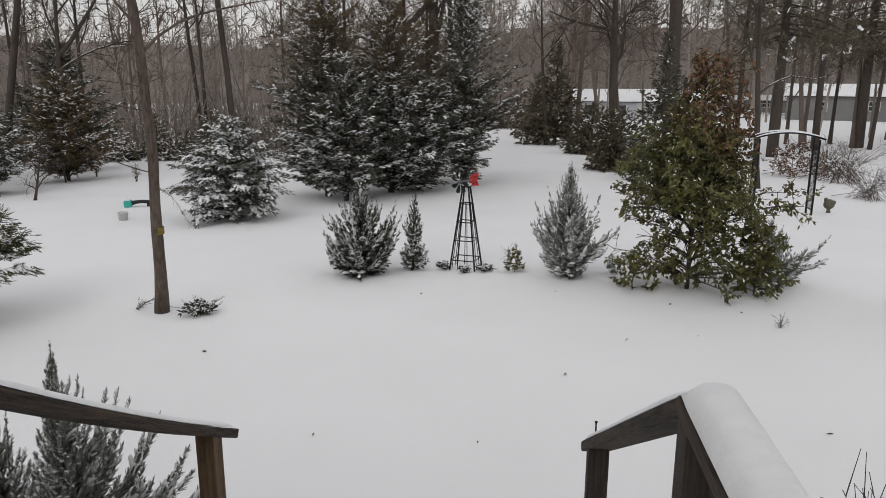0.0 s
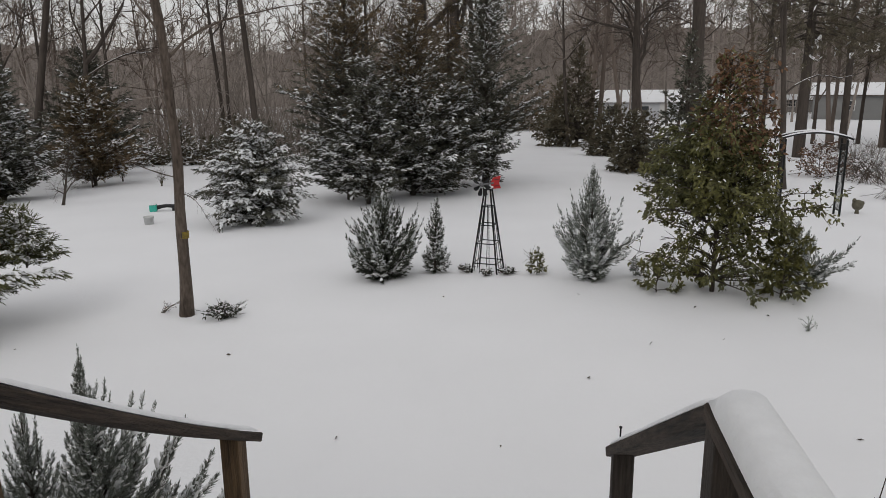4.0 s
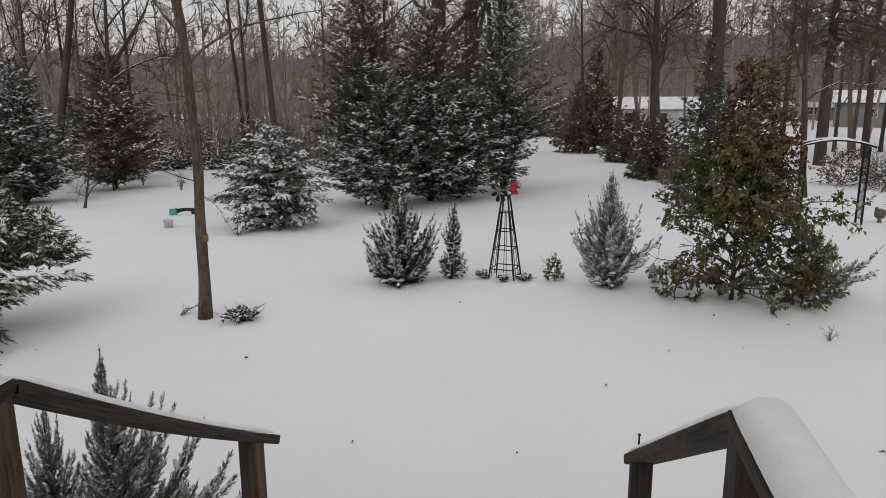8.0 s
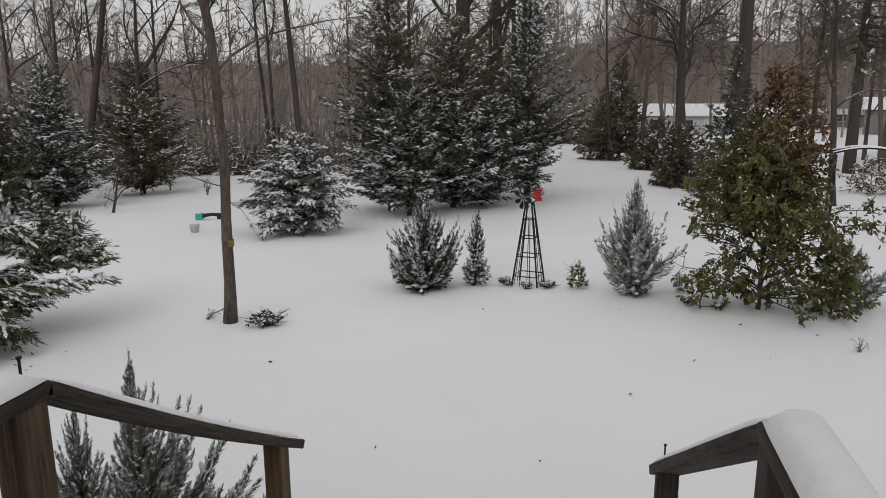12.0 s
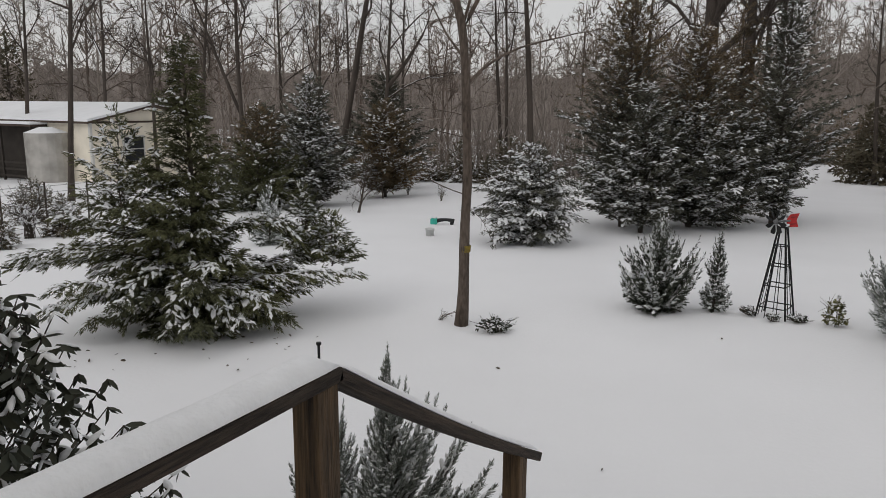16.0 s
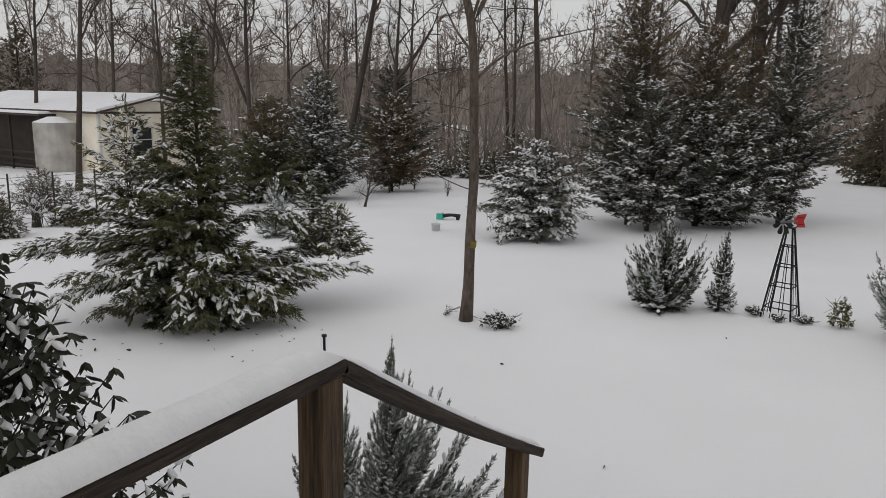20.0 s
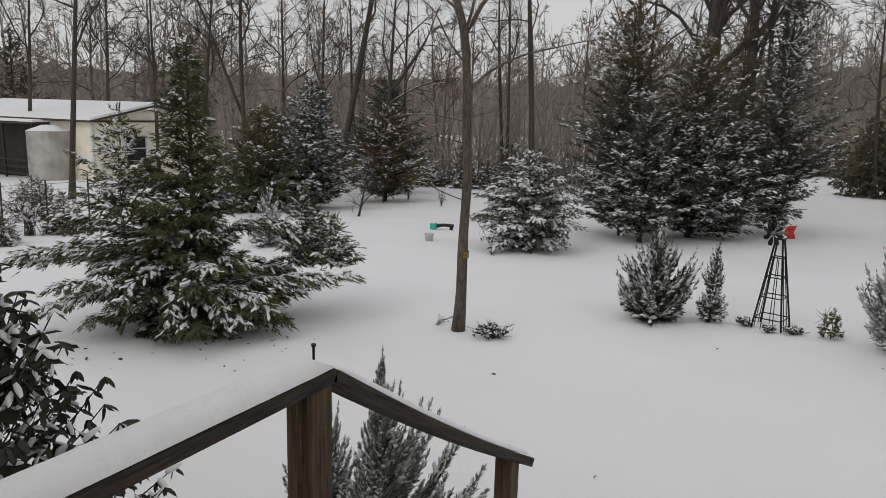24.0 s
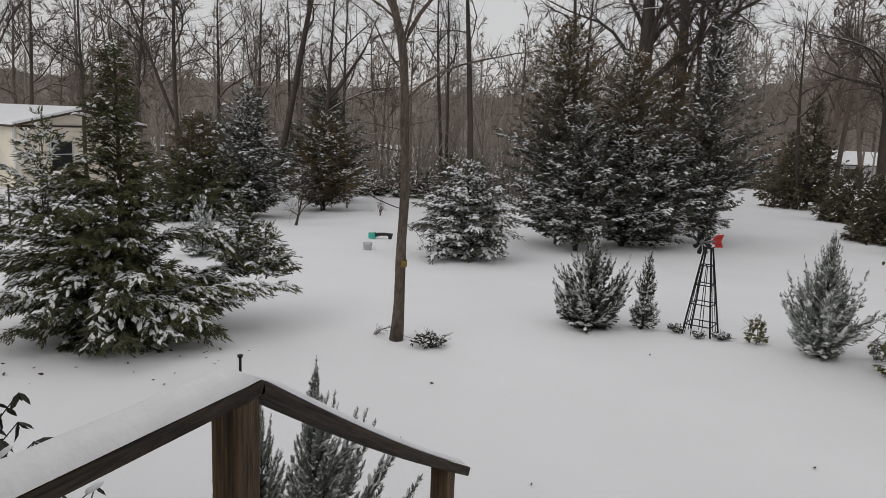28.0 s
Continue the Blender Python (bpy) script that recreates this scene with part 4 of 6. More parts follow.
# each: place, height, foot radius, lean, where it forks, how many limbs, how far they spread, seed
for i, (tx, ty, th, tr, lx, ly, fk, nl, sp, sd) in enumerate([
    (-4.05, 26.5, 16.0, 0.4, -0.3, 0.0, 0.3, 19, 0.5, 41), (-6.5, 28.1, 12.0, 0.2, -0.8, 0.0, 0.36, 8, 0.5, 2), (-2.6, 25.7, 14.5, 0.27, -0.6, 0.0, 0.3, 17, 0.5, 43), (-2.0, 26.6, 14.0, 0.17, 0.3, 0.0, 0.34, 14, 0.5, 4),
    (-2.5, 30.8, 14.0, 0.17, -0.6, 0.0, 0.4, 9, 0.45, 5), (-18.6, 24.45, 15.0, 0.19, 2.5, 1.8, 0.45, 8, 0.4, 6), (-23.9, 26.5, 13.0, 0.13, -3.4, -3.4, 0.34, 8, 0.45, 7), (-22.7, 23.5, 14.0, 0.14, 0.2, 0.1, 0.42, 9, 0.42, 8),
    (-24.7, 31.1, 13.0, 0.17, 0.3, 0.2, 0.3, 8, 0.5, 9), (-16.4, 24.8, 11.0, 0.15, 0.5, 0.3, 0.3, 9, 0.5, 10), (-12.0, 30.5, 15.0, 0.19, -0.7, -0.3, 0.44, 9, 0.4, 11), (-16.1, 36.4, 14.0, 0.14, -0.7, -0.3, 0.42, 9, 0.4, 12),
    (-15.1, 34.6, 14.0, 0.12, -0.4, 0.0, 0.42, 9, 0.4, 13), (5.5, 41.6, 15.0, 0.33, -0.3, 0.0, 0.27, 12, 0.55, 14), (5.77, 27.5, 17.0, 0.29, -0.2, 0.0, 0.5, 9, 0.35, 15), (17.5, 44.8, 17.0, 0.22, -0.2, 0.2, 0.5, 8, 0.35, 16),
    (20.8, 51.1, 17.0, 0.15, 0.1, 0.0, 0.45, 8, 0.4, 18), (21.3, 46.5, 17.0, 0.15, 0.2, 0.0, 0.45, 8, 0.4, 19), (7.5, 22.4, 9.0, 0.13, -0.7, 0.2, 0.3, 9, 0.45, 20),
    (-24.2, 16.2, 13.0, 0.14, 0.6, 0.9, 0.4, 9, 0.42, 21), (-38.2, 23.1, 14.0, 0.16, 0.5, 0.8, 0.35, 10, 0.5, 22), (-36.0, 26.4, 14.0, 0.16, 0.2, 0.3, 0.35, 10, 0.5, 23), (-29.3, 33.7, 14.0, 0.16, -0.2, 0.0, 0.35, 10, 0.48, 24),
    (-30.5, 25.3, 13.0, 0.13, -0.2, 0.0, 0.36, 10, 0.48, 25), (1.84, 44.9, 12.0, 0.15, -0.6, 0.0, 0.4, 9, 0.42, 26), (8.9, 44.0, 14.0, 0.2, 0.2, 0.0, 0.4, 9, 0.42, 27), (-9.5, 40.0, 14.0, 0.18, 0.3, 0.0, 0.38, 9, 0.45, 28),
    (-32.5, 30.0, 14.0, 0.15, 1.2, 0.8, 0.36, 9, 0.48, 29), (-27.0, 37.5, 14.0, 0.15, -0.6, 0.0, 0.38, 9, 0.46, 30), (11.8, 40.5, 15.0, 0.17, 0.2, 0.0, 0.45, 9, 0.4, 31), (-20.6, 33.0, 13.0, 0.13, 0.4, 0.0, 0.4, 9, 0.44, 32)]):
    bare_tree("bare_tree", tx, ty, th, tr * (0.78 if tr < 0.21 else 0.92), "leafless tree with a grey-brown trunk and traces of snow", 200 + sd, fork=fk, n_limbs=nl, lean=(lx, ly), spread=sp, snow=0.45, mat=BARK_DARK, group=STAND, curl=0.21, thick=0.4 if tr > 0.16 else 0.55, steep=(0.5, 1.15),
              second=13 if tr > 0.16 else 10, fine=14, extra=((4.2, 0.35, 0.75, 3.2, 0.09),) if sd == 10 else ((6.4, 3.3, 0.25, 3.6, 0.1), (5.0, 0.6, 0.9, 3.0, 0.1)) if sd == 14 else ())

# the woods behind: too many trees to count


def make_woods():
    rng = np.random.default_rng(77)
    kinds = []
    for k in range(9):
        trunk, rad, limbs, boughs, twig = branching(rng, 1.0, 0.0105, rng.uniform(0.22, 0.4), 11, (rng.normal(0, 0.09), 0), 0.44, 0.24, 0.55, (0.5, 1.2), 5, 5, 0.03, 0.72, 0.62)
        g = Geo()
        chain(g, trunk[::2], rad[::2], 5)
        for line, r in limbs:
            chain(g, line[::2], r[::2], 3)
        for line, r in boughs:
            prisms(g, line[:-1:2], line[2::2] if len(line) % 2 else line[[2, 4, 5]], r[:-1:2], r[1::2])
        v, tri = np.concatenate(g.v + [q + 0 for q in twig.v]), [b + 0 for b in g.f] + [b + g.n for b in twig.f]
        kinds.append((v, tri))
    near, far = Geo(), Geo()

    def plant(geo, i, x, y, h, spin):
        v, tri = kinds[i % 9]
        c, s = math.cos(spin), math.sin(spin)
        at = geo.n
        geo.v.append(v @ np.array([[c, s, 0], [-s, c, 0], [0, 0, 1]]) * h + [x, y, ground(x, y)])
        geo.f += [b + at for b in tri]
        geo.n += len(v)

    made = 0
    while made < 230:
        a, r = math.radians(rng.uniform(-78, 44)), 40 + 75 * rng.uniform() ** 0.9
        deg = math.degrees(a)
        if (-5 < deg < 3 and r < 70) or (3 < deg < 36 and r < 108) or (deg < -48 and r < 58) or (-48 < deg < -40 and r < 48):
            continue
        plant(near if r < 66 else far, made, r * math.sin(a), r * math.cos(a), rng.uniform(9, 15) * (0.82 + 0.0042 * r), made * 1.7)
        made += 1
    for i in range(150):
        a, r = math.radians(rng.uniform(-5, 46)), rng.uniform(112, 146)
        plant(far, i, r * math.sin(a), r * math.cos(a), rng.uniform(17, 26), i * 1.3)
    for i in range(46):
        a, r = math.radians(rng.uniform(3, 41)), rng.uniform(48, 92)
        plant(near if r < 66 else far, i, r * math.sin(a), r * math.cos(a), rng.uniform(12, 17), i * 2.3)
    for i in range(18):
        a, r = math.radians(rng.uniform(-76, -42)), rng.uniform(60, 78)
        plant(far, i, r * math.sin(a), r * math.cos(a), rng.uniform(14, 20), i * 2.9)
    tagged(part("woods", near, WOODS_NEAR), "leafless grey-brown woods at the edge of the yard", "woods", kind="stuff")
    # the farther ring takes the paler bark, with haze in its colour
    tagged(part("woods", far, WOODS_HAZY), "dense leafless grey-brown woods far behind the yard, paled with painted haze", "woods", kind="stuff")
    brush = Geo()
    n = 15000
    a = np.radians(rng.uniform(-78, 44, n))
    r = 37 + 85 * rng.uniform(0, 1, n) ** 1.5
    deg = np.degrees(a)
    keep = ~(((deg > -4.5) & (deg < 2.5) & (r < 64)) | ((deg >= 2.5) & (deg < 36) & (r < 106)) | ((deg < -46) & (r < 54)))
    a, r = a[keep], r[keep]
    n = len(a)
    x, y = r * np.sin(a), r * np.cos(a)
    foot = np.stack([x, y, np.array([ground(p, q) for p, q in zip(x, y)])], -1)
    h = rng.uniform(0.7, 1.0, n) * rng.choice([1.2, 2.2, 4.0, 7.0], n, p=[0.35, 0.3, 0.22, 0.13])
    tip = foot + np.stack([rng.normal(0, 0.3, n) * h, rng.normal(0, 0.3, n) * h, h], -1)
    w = 0.01 + 0.004 * h + 0.0001 * r
    prisms(brush, foot, tip, w, w * 0.3)
    for b in range(4):
        q = foot + (tip - foot) * rng.uniform(0.15, 0.9, (n, 1))
        e = q + np.stack([rng.normal(0, 0.3, n), rng.normal(0, 0.3, n), rng.uniform(0.05, 0.5, n)], -1) * (0.25 + h * 0.4)[:, None]
        prisms(brush, q, e, w * 0.55, w * 0.2)
    # brush shares the haze-paled bark of the far trees
    ob = part("underbrush", brush, WOODS_HAZY)
    tagged(ob, "thin brown saplings and brush between the trees", "brush", kind="stuff")


make_woods()


def make_backdrop():
    geo = Geo()
    rows = []
    m = 260
    for i in range(m + 1):
        a = math.radians(-100 + 170 * i / m)
        r = 158
        top = 8.8 + 4.0 * min(1.0, max(0.0, (i - 140) / 12)) + 2.6 * noise.noise((i * 0.09, 0, 0)) + 2.2 * noise.noise((i * 0.6, 5, 0))
        rows += [(r * math.sin(a), r * math.cos(a), -5.0), (r * math.sin(a), r * math.cos(a), top)]
    geo.add(rows, [(2 * i, 2 * i + 2, 2 * i + 3, 2 * i + 1) for i in range(m)])
    # pale base colour carries the haze over the horizon woods
    ob = part("backdrop", geo, material("hazy_far_woods", (0.3, 0.262, 0.236), 1.0, 0.25, 0.5, spec=0.0, stretch=(1, 1, 0.6)))
    tagged(ob, "distant bare woods on the horizon, haze painted into their colour", "backdrop", kind="structure")


make_backdrop()

# ---- porch and stairs ----


def snow_cap(name, a, b, width, high, parent, seed=0, n=26, side=(1, 0, 0), over=0.004, sag=0.0):
    """Rounded snow on a board from a to b."""
    rng = np.random.default_rng(seed)
    a, b, side = np.array(a, float), np.array(b, float), np.array(side, float)
    prof = np.array([(-0.5, 0), (-0.49, 0.35), (-0.4, 0.75), (-0.22, 0.96), (0, 1.0), (0.22, 0.95), (0.4, 0.75), (0.49, 0.35), (0.5, 0)])
    rows = []
    lump = np.convolve(rng.normal(0, 1, n + 8), np.ones(5) / 5, "same")[4:-4]
    for i, s in enumerate(np.linspace(0, 1, n)):
        end = min(1.0, (min(s, 1 - s) * np.linalg.norm(b - a) / (high * 1.3)) ** 0.5 + 0.12)
        h = high * end * (1 + 0.09 * lump[i])
        w = width * (0.9 + 0.02 * lump[i] + 0.06 * end)
        c = a + (b - a) * s - UP * sag * 4 * s * (1 - s)
        rows.append(c + prof[:, :1] * side * w + prof[:, 1:] * UP * h + UP * over)
    k = len(prof)
    geo = Geo().add(np.concatenate(rows), [(i * k + j, i * k + j + 1, (i + 1) * k + j + 1, (i + 1) * k + j) for i in range(n - 1) for j in range(k - 1)])
    geo.f.append(np.array([list(range(k))[::-1], [(n - 1) * k + j for j in range(k)]]))
    return part(name, geo, SNOW, parent, smooth=True)


def sloped(a, b, width, thick, bevel=0.005, sag=0.0, n=9):
    """A board laid flat from a down to b, bowed by sag; a and b are the middle of its top at the ends."""
    bm = bmesh.new()
    a, b = Vector(a), Vector(b)
    rows = []
    for i in range(n):
        t = i / (n - 1)
        p = a.lerp(b, t) - Vector((0, 0, sag * 4 * t * (1 - t)))
        rows.append([bm.verts.new((p.x + dx * width / 2, p.y, p.z + dz)) for dx, dz in ((-1, -bevel), (-1 + 2 * bevel / width, 0), (1 - 2 * bevel / width, 0), (1, -bevel), (1, bevel - thick), (1 - 2 * bevel / width, -thick), (-1 + 2 * bevel / width, -thick), (-1, bevel - thick))])
    for p, q in zip(rows, rows[1:]):
        for k in range(8):
            bm.faces.new((p[k], p[(k + 1) % 8], q[(k + 1) % 8], q[k]))
    bm.faces.new(rows[0])
    bm.faces.new(rows[-1][::-1])
    bmesh.ops.recalc_face_normals(bm, faces=bm.faces)
    return bm


DECK = 1.03
porch = thing("porch_railing", 0, 0, 0, "weathered brown wooden porch and stair railing capped with snow", "railing", kind="structure")


def railing(sign, x_in, top, y_end, end_z, end_y, post_y, snow_h, seed, wide, dx_end, sag, post_dx, post_wood):
    x_mid = x_in + sign * wide / 2
    x_end = x_mid + dx_end
    level = part("rail_cap", sloped((x_mid, -1.3, top), (x_mid, y_end, top), wide, 0.042), WOOD_RAIL, porch)
    snow_cap("snow", (x_mid, -1.3, top), (x_mid, y_end - 0.005, top), wide * 0.97, snow_h, level, seed, 40)
    run = math.hypot(end_y - y_end, end_z - top, dx_end)
    tilt = Vector((dx_end, end_y - y_end, end_z - top)).to_track_quat("Y", "Z").to_matrix().to_4x4()
    stair = part("stair_rail", sloped((0, 0.004, 0), (0, run, 0), wide, 0.046, 0.005, sag * 0.86), WOOD_RAIL, porch)
    stair.matrix_basis = Matrix.Translation((x_mid, y_end, top - 0.002)) @ tilt
    snow_cap("snow", (x_mid, y_end + 0.03, top - 0.02), (x_end, end_y - 0.02, end_z + 0.01), wide * 0.86, 0.026, porch, seed + 5, 26, sag=sag)
    cp = x_mid + post_dx
    part("corner_post", box(cp - 0.047, y_end - 0.105, 0.0, cp + 0.047, y_end - 0.012, top - 0.044, 0.006), post_wood, porch)
    t = (post_y + 0.045 - y_end) / (end_y - y_end)
    zp, xp = top + (end_z - top) * t - sag * 4 * t * (1 - t), x_mid + dx_end * t + post_dx
    part("end_post", box(xp - 0.045, post_y, -0.05, xp + 0.045, post_y + 0.09, zp - 0.03, 0.006), post_wood, porch)
    part("back_post", box(x_mid - 0.045, -1.3, 0.0, x_mid + 0.045, -1.21, top - 0.044, 0.006), post_wood, porch)


railing(-1, -0.84, 1.945, 1.45, 0.965, 3.075, 2.81, 0.045, 3, 0.12, 0.0, 0.025, 0.005, WOOD_POST)
railing(1, 0.885, 1.98, 1.462, 0.995, 3.09, 2.84, 0.065, 9, 0.12, -0.048, 0.0, -0.01, WOOD_POST_DARK)


def bolt(x, y, z, h):
    ob = thing("bolt", x, y, z, "rusty grey bolt sticking up through the snow on the rail", "bolt")
    g = Geo()
    rod(g, (0, 0, -0.03), (0, 0, h), 0.0038, 8)
    part("shank", g, IRON, ob)
    g = Geo()
    rod(g, (0, 0, h), (0, 0, h + 0.007), 0.0075, 6)
    part("head", g, IRON, ob)


bolt(-0.893, 1.41, 1.96, 0.055)
bolt(0.892, 3.0, 1.05, 0.085)

landing = thing("porch_floor", 0, 0, 0, "snow-covered wooden porch landing", "porch", kind="structure")
for i in range(20):
    part("plank", box(-0.98, -1.6 + i * 0.148, DECK - 0.04, 1.01, -1.6 + i * 0.148 + 0.14, DECK, 0.004), WOOD_DECK, landing)
stairs = thing("stairs", 0, 0, 0, "wooden stairs going down into the snow", "stairs", kind="structure")
for i in range(5):
    zt, y0 = DECK - 0.172 * (i + 1), 1.42 + 0.29 * i
    part("tread", box(-0.82, y0, zt - 0.04, 0.85, y0 + 0.3, zt, 0.004), WOOD_DECK, stairs)
    part("snow", box(-0.81, y0 + 0.022, zt + 0.004, 0.84, y0 + 0.295, zt + 0.055, 0.02), SNOW, stairs)
    part("riser", box(-0.82, y0 - 0.002, zt - 0.13, 0.85, y0 + 0.018, zt - 0.042 + 0.17, 0.0), WOOD_DECK, stairs)
part("snow", box(-0.83, -1.55, DECK + 0.004, 0.86, 1.4, DECK + 0.05, 0.02), SNOW, landing)
# out of view; made wide and tall to block sky from the near snow
unseen_wall = part("unseen_house_wall", box(-6, -1.9, 0, 12, -1.65, 5.4), SIDING)
tagged(unseen_wall, "unseen cream house wall behind the porch, sized to shade the near snow", "wall", kind="structure")

# ---- garden windmill ----


def windmill(x, y):
    ob = thing("garden_windmill", x, y, ground(x, y), "black iron garden windmill with a red tail vane", "windmill", rz=-12)
    H, b, t = 1.17, 0.185, 0.042
    corner = [(1, 1), (1, -1), (-1, -1), (-1, 1)]
    at = lambda s, h: (s[0] * (b + (t - b) * h / H), s[1] * (b + (t - b) * h / H), h)  # noqa: E731
    for c in corner:
        g = Geo()
        rod(g, at(c, -0.03), at(c, H), 0.0125, 6)
        part("leg", g, IRON, ob)
    for h in (0.14, 0.42, 0.68, 0.94):
        g = Geo()
        for i in range(4):
            rod(g, at(corner[i], h), at(corner[(i + 1) % 4], h), 0.008, 5)
        part("hoop", g, IRON, ob)
    for i in range(4):
        for s in (-0.4, 0.4):
            a, c = corner[i], corner[(i + 1) % 4]
            m = tuple((a[k] + c[k]) / 2 + (c[k] - a[k]) / 2 * s for k in (0, 1))
            g = Geo()
            rod(g, at(m, 0.0), at(m, 0.94), 0.0055, 4)
            part("wire", g, IRON, ob)
    part("platform", box(-0.06, -0.06, H, 0.06, 0.06, H + 0.02, 0.004), IRON, ob)
    part("snow", box(-0.062, -0.062, H + 0.02, 0.062, 0.062, H + 0.05, 0.018), SNOW, ob)
    hub = Geo()
    rod(hub, (-0.13, 0, H + 0.085), (0.1, 0, H + 0.085), 0.014, 8)
    rod(hub, (-0.12, 0, H + 0.085), (-0.16, 0, H + 0.085), 0.035, 10, 0.02)
    rod(hub, (0, 0, H), (0, 0, H + 0.085), 0.012, 6)
    head = [part("hub", hub, STEEL, ob)]
    for i in range(8):
        a = 2 * math.pi * i / 8 + 0.2
        r, u = np.array([0, math.cos(a), math.sin(a)]), np.array([0, -math.sin(a), math.cos(a)])
        o = np.array([-0.135, 0, H + 0.085])
        tw = np.array([0.014, 0, 0])
        v = [o + r * 0.045 - u * 0.008, o + r * 0.045 + u * 0.008, o + r * 0.13 + u * 0.03 - tw, o + r * 0.162 + u * 0.02 - tw, o + r * 0.166 - u * 0.014 + tw, o + r * 0.12 - u * 0.024 + tw]
        back = [q + np.array([0.003, 0, 0]) for q in v]
        g = Geo().add(v + back, [(0, 1, 2), (0, 2, 5), (2, 3, 5), (3, 4, 5), (6, 8, 7), (6, 11, 8), (8, 11, 9), (9, 11, 10)] + [(j, 6 + j, 6 + (j + 1) % 6) for j in range(6)] + [(j, 6 + (j + 1) % 6, (j + 1) % 6) for j in range(6)])
        head.append(part("blade", g, IRON, ob))
    z = H + 0.085
    prof = [(0.05, z - 0.02), (0.1, z - 0.08), (0.25, z - 0.09), (0.21, z), (0.25, z + 0.09), (0.1, z + 0.08), (0.05, z + 0.02)]
    v = [(p[0], s, p[1]) for s in (-0.003, 0.003) for p in prof]
    g = Geo().add(v, [list(range(7))]).add(v, [list(range(13, 6, -1))])
    g.add(v, [(i, (i + 1) % 7, 7 + (i + 1) % 7, 7 + i) for i in range(7)])
    vane = part("tail_vane", g, RED_METAL, ob, "red painted tail vane")
    for o in head + [vane]:
        o.matrix_basis = pose(0, 0, 0, 0, 0, 62)
    for s in (-1, 1):
        part("rib", box(0.11, -0.006, z + s * 0.045 - 0.004, 0.21, 0.006, z + s * 0.045 + 0.004), BLACK, vane)


windmill(-0.26, 9.93)

# ---- broadleaf plants ----


def broadleaf(name, x, y, H, R, label, seed, mat, n_stems=9, leaf=0.1, per=26, snow=0.25, low=0.1, shape=0.8, dead_above=None, category="shrub", stems_from=0.05, group="", twigs=7, sides=None, hang=0.25, heights=None, arms=()):
    """sides: the reach over the height to either hand, and the way of the second; heights: how the stems share out; arms: single stems (way, foot, reach, tip height)."""
    rng = np.random.default_rng(seed)
    ob = thing(name, x, y, ground(x, y), label, category, group)
    wood, green, brown, white = Geo(), Geo(), Geo(), Geo()
    main_pts = np.stack([np.zeros(6), np.zeros(6), np.linspace(-0.03, H * 0.95, 6)], -1) + rng.normal(0, 0.012 * H, (6, 3)) * [1, 1, 0]
    chain(wood, main_pts, np.linspace(H * 0.009 + 0.004, 0.003, 6), 6)
    P, D, rows = [], [], []
    for i in range(n_stems):
        v = (i + rng.uniform()) / n_stems
        u = low + (0.95 - low) * (float(np.interp(v, *heights)) if heights else v)
        az = i * 2.4 + rng.normal(0, 0.3)
        if sides:
            w = 0.5 + 0.5 * math.cos(az - sides[2])
            r = float(np.interp(u, *sides[0]) * (1 - w) + np.interp(u, *sides[1]) * w)
        else:
            r = R * ((1 - u) ** shape * 0.92 + 0.08)
        r *= rng.uniform(0.6, 1.1)
        rows.append((az, max(stems_from * H, u * H - r * 0.35), r, u * H))
    for az, h0, r, tip in rows + list(arms):
        a = np.array([np.interp(h0, main_pts[:, 2], main_pts[:, 0]), np.interp(h0, main_pts[:, 2], main_pts[:, 1]), h0])
        out = np.array([math.cos(az), math.sin(az), 0])
        s = np.linspace(0, 1, 5)
        line = a + np.outer(s, out * r) + np.outer(np.sin(s * 1.6) * (tip - h0), UP)
        chain(wood, line, np.linspace(0.009, 0.003, 5) * (0.6 + H * 0.2), 4)
        for t in range(max(3, int(twigs * (0.5 + 0.5 * r / R)))):
            q = rng.uniform(0.2, 1.0)
            base = np.array([np.interp(q, s, line[:, c]) for c in range(3)])
            d = unit(out + rng.normal(0, 0.8, 3) + UP * 0.25)
            end = base + d * min(r, R) * rng.uniform(0.12, 0.36)
            end[2] = max(end[2], 0.08)
            chain(wood, [base, end], [0.004, 0.002], 3)
            P.append(base + (end - base) * rng.uniform(0.35, 1.0, (per, 1)))
            D.append(unit(d + rng.normal(0, 0.7, (per, 3)) - UP * hang))
    P, D = np.concatenate(P), np.concatenate(D)
    P[:, 2] = np.maximum(P[:, 2], 0.05)
    if dead_above is not None:
        P = P + rng.normal(0, 0.022, P.shape)
        f = P[:, 2] / H
        keep = np.interp(f, (0, 0.3, 0.36, 0.6, 0.75, 1.0), (0.9, 0.85, 1.0, 0.85, 0.42, 0.22)) - 0.28 * np.clip(P[:, 0] / R, 0, 1) * (f > 0.45)
        clump = np.sin(P[:, 0] * 9 + 2 * np.sin(P[:, 2] * 7)) + np.sin(P[:, 1] * 8 + P[:, 2] * 6)
        thin = (rng.uniform(size=len(P)) < keep) & ((f > 0.34) | (clump > rng.uniform(-1.2, 0.7, len(P))))
        P, D = P[thin], D[thin]
    L = leaf * rng.uniform(0.6, 1.25, len(P))
    is_brown = np.zeros(len(P), bool) if dead_above is None else rng.uniform(size=len(P)) < np.clip((P[:, 2] / H - dead_above) * 2.4 + 0.6 * P[:, 0] / R, 0, 0.8) * np.clip((P[:, 2] / H - 0.42) * 6, 0, 1)
    leaves(green, P[~is_brown], D[~is_brown], L[~is_brown], rng)
    leaves(brown, P[is_brown], D[is_brown], L[is_brown], rng)
    pick = (rng.uniform(size=len(P)) < snow) & ~is_brown
    lumps(white, P[pick] + UP * 0.012, D[pick], L[pick] * 0.75, rng, 0.28, 0.16)
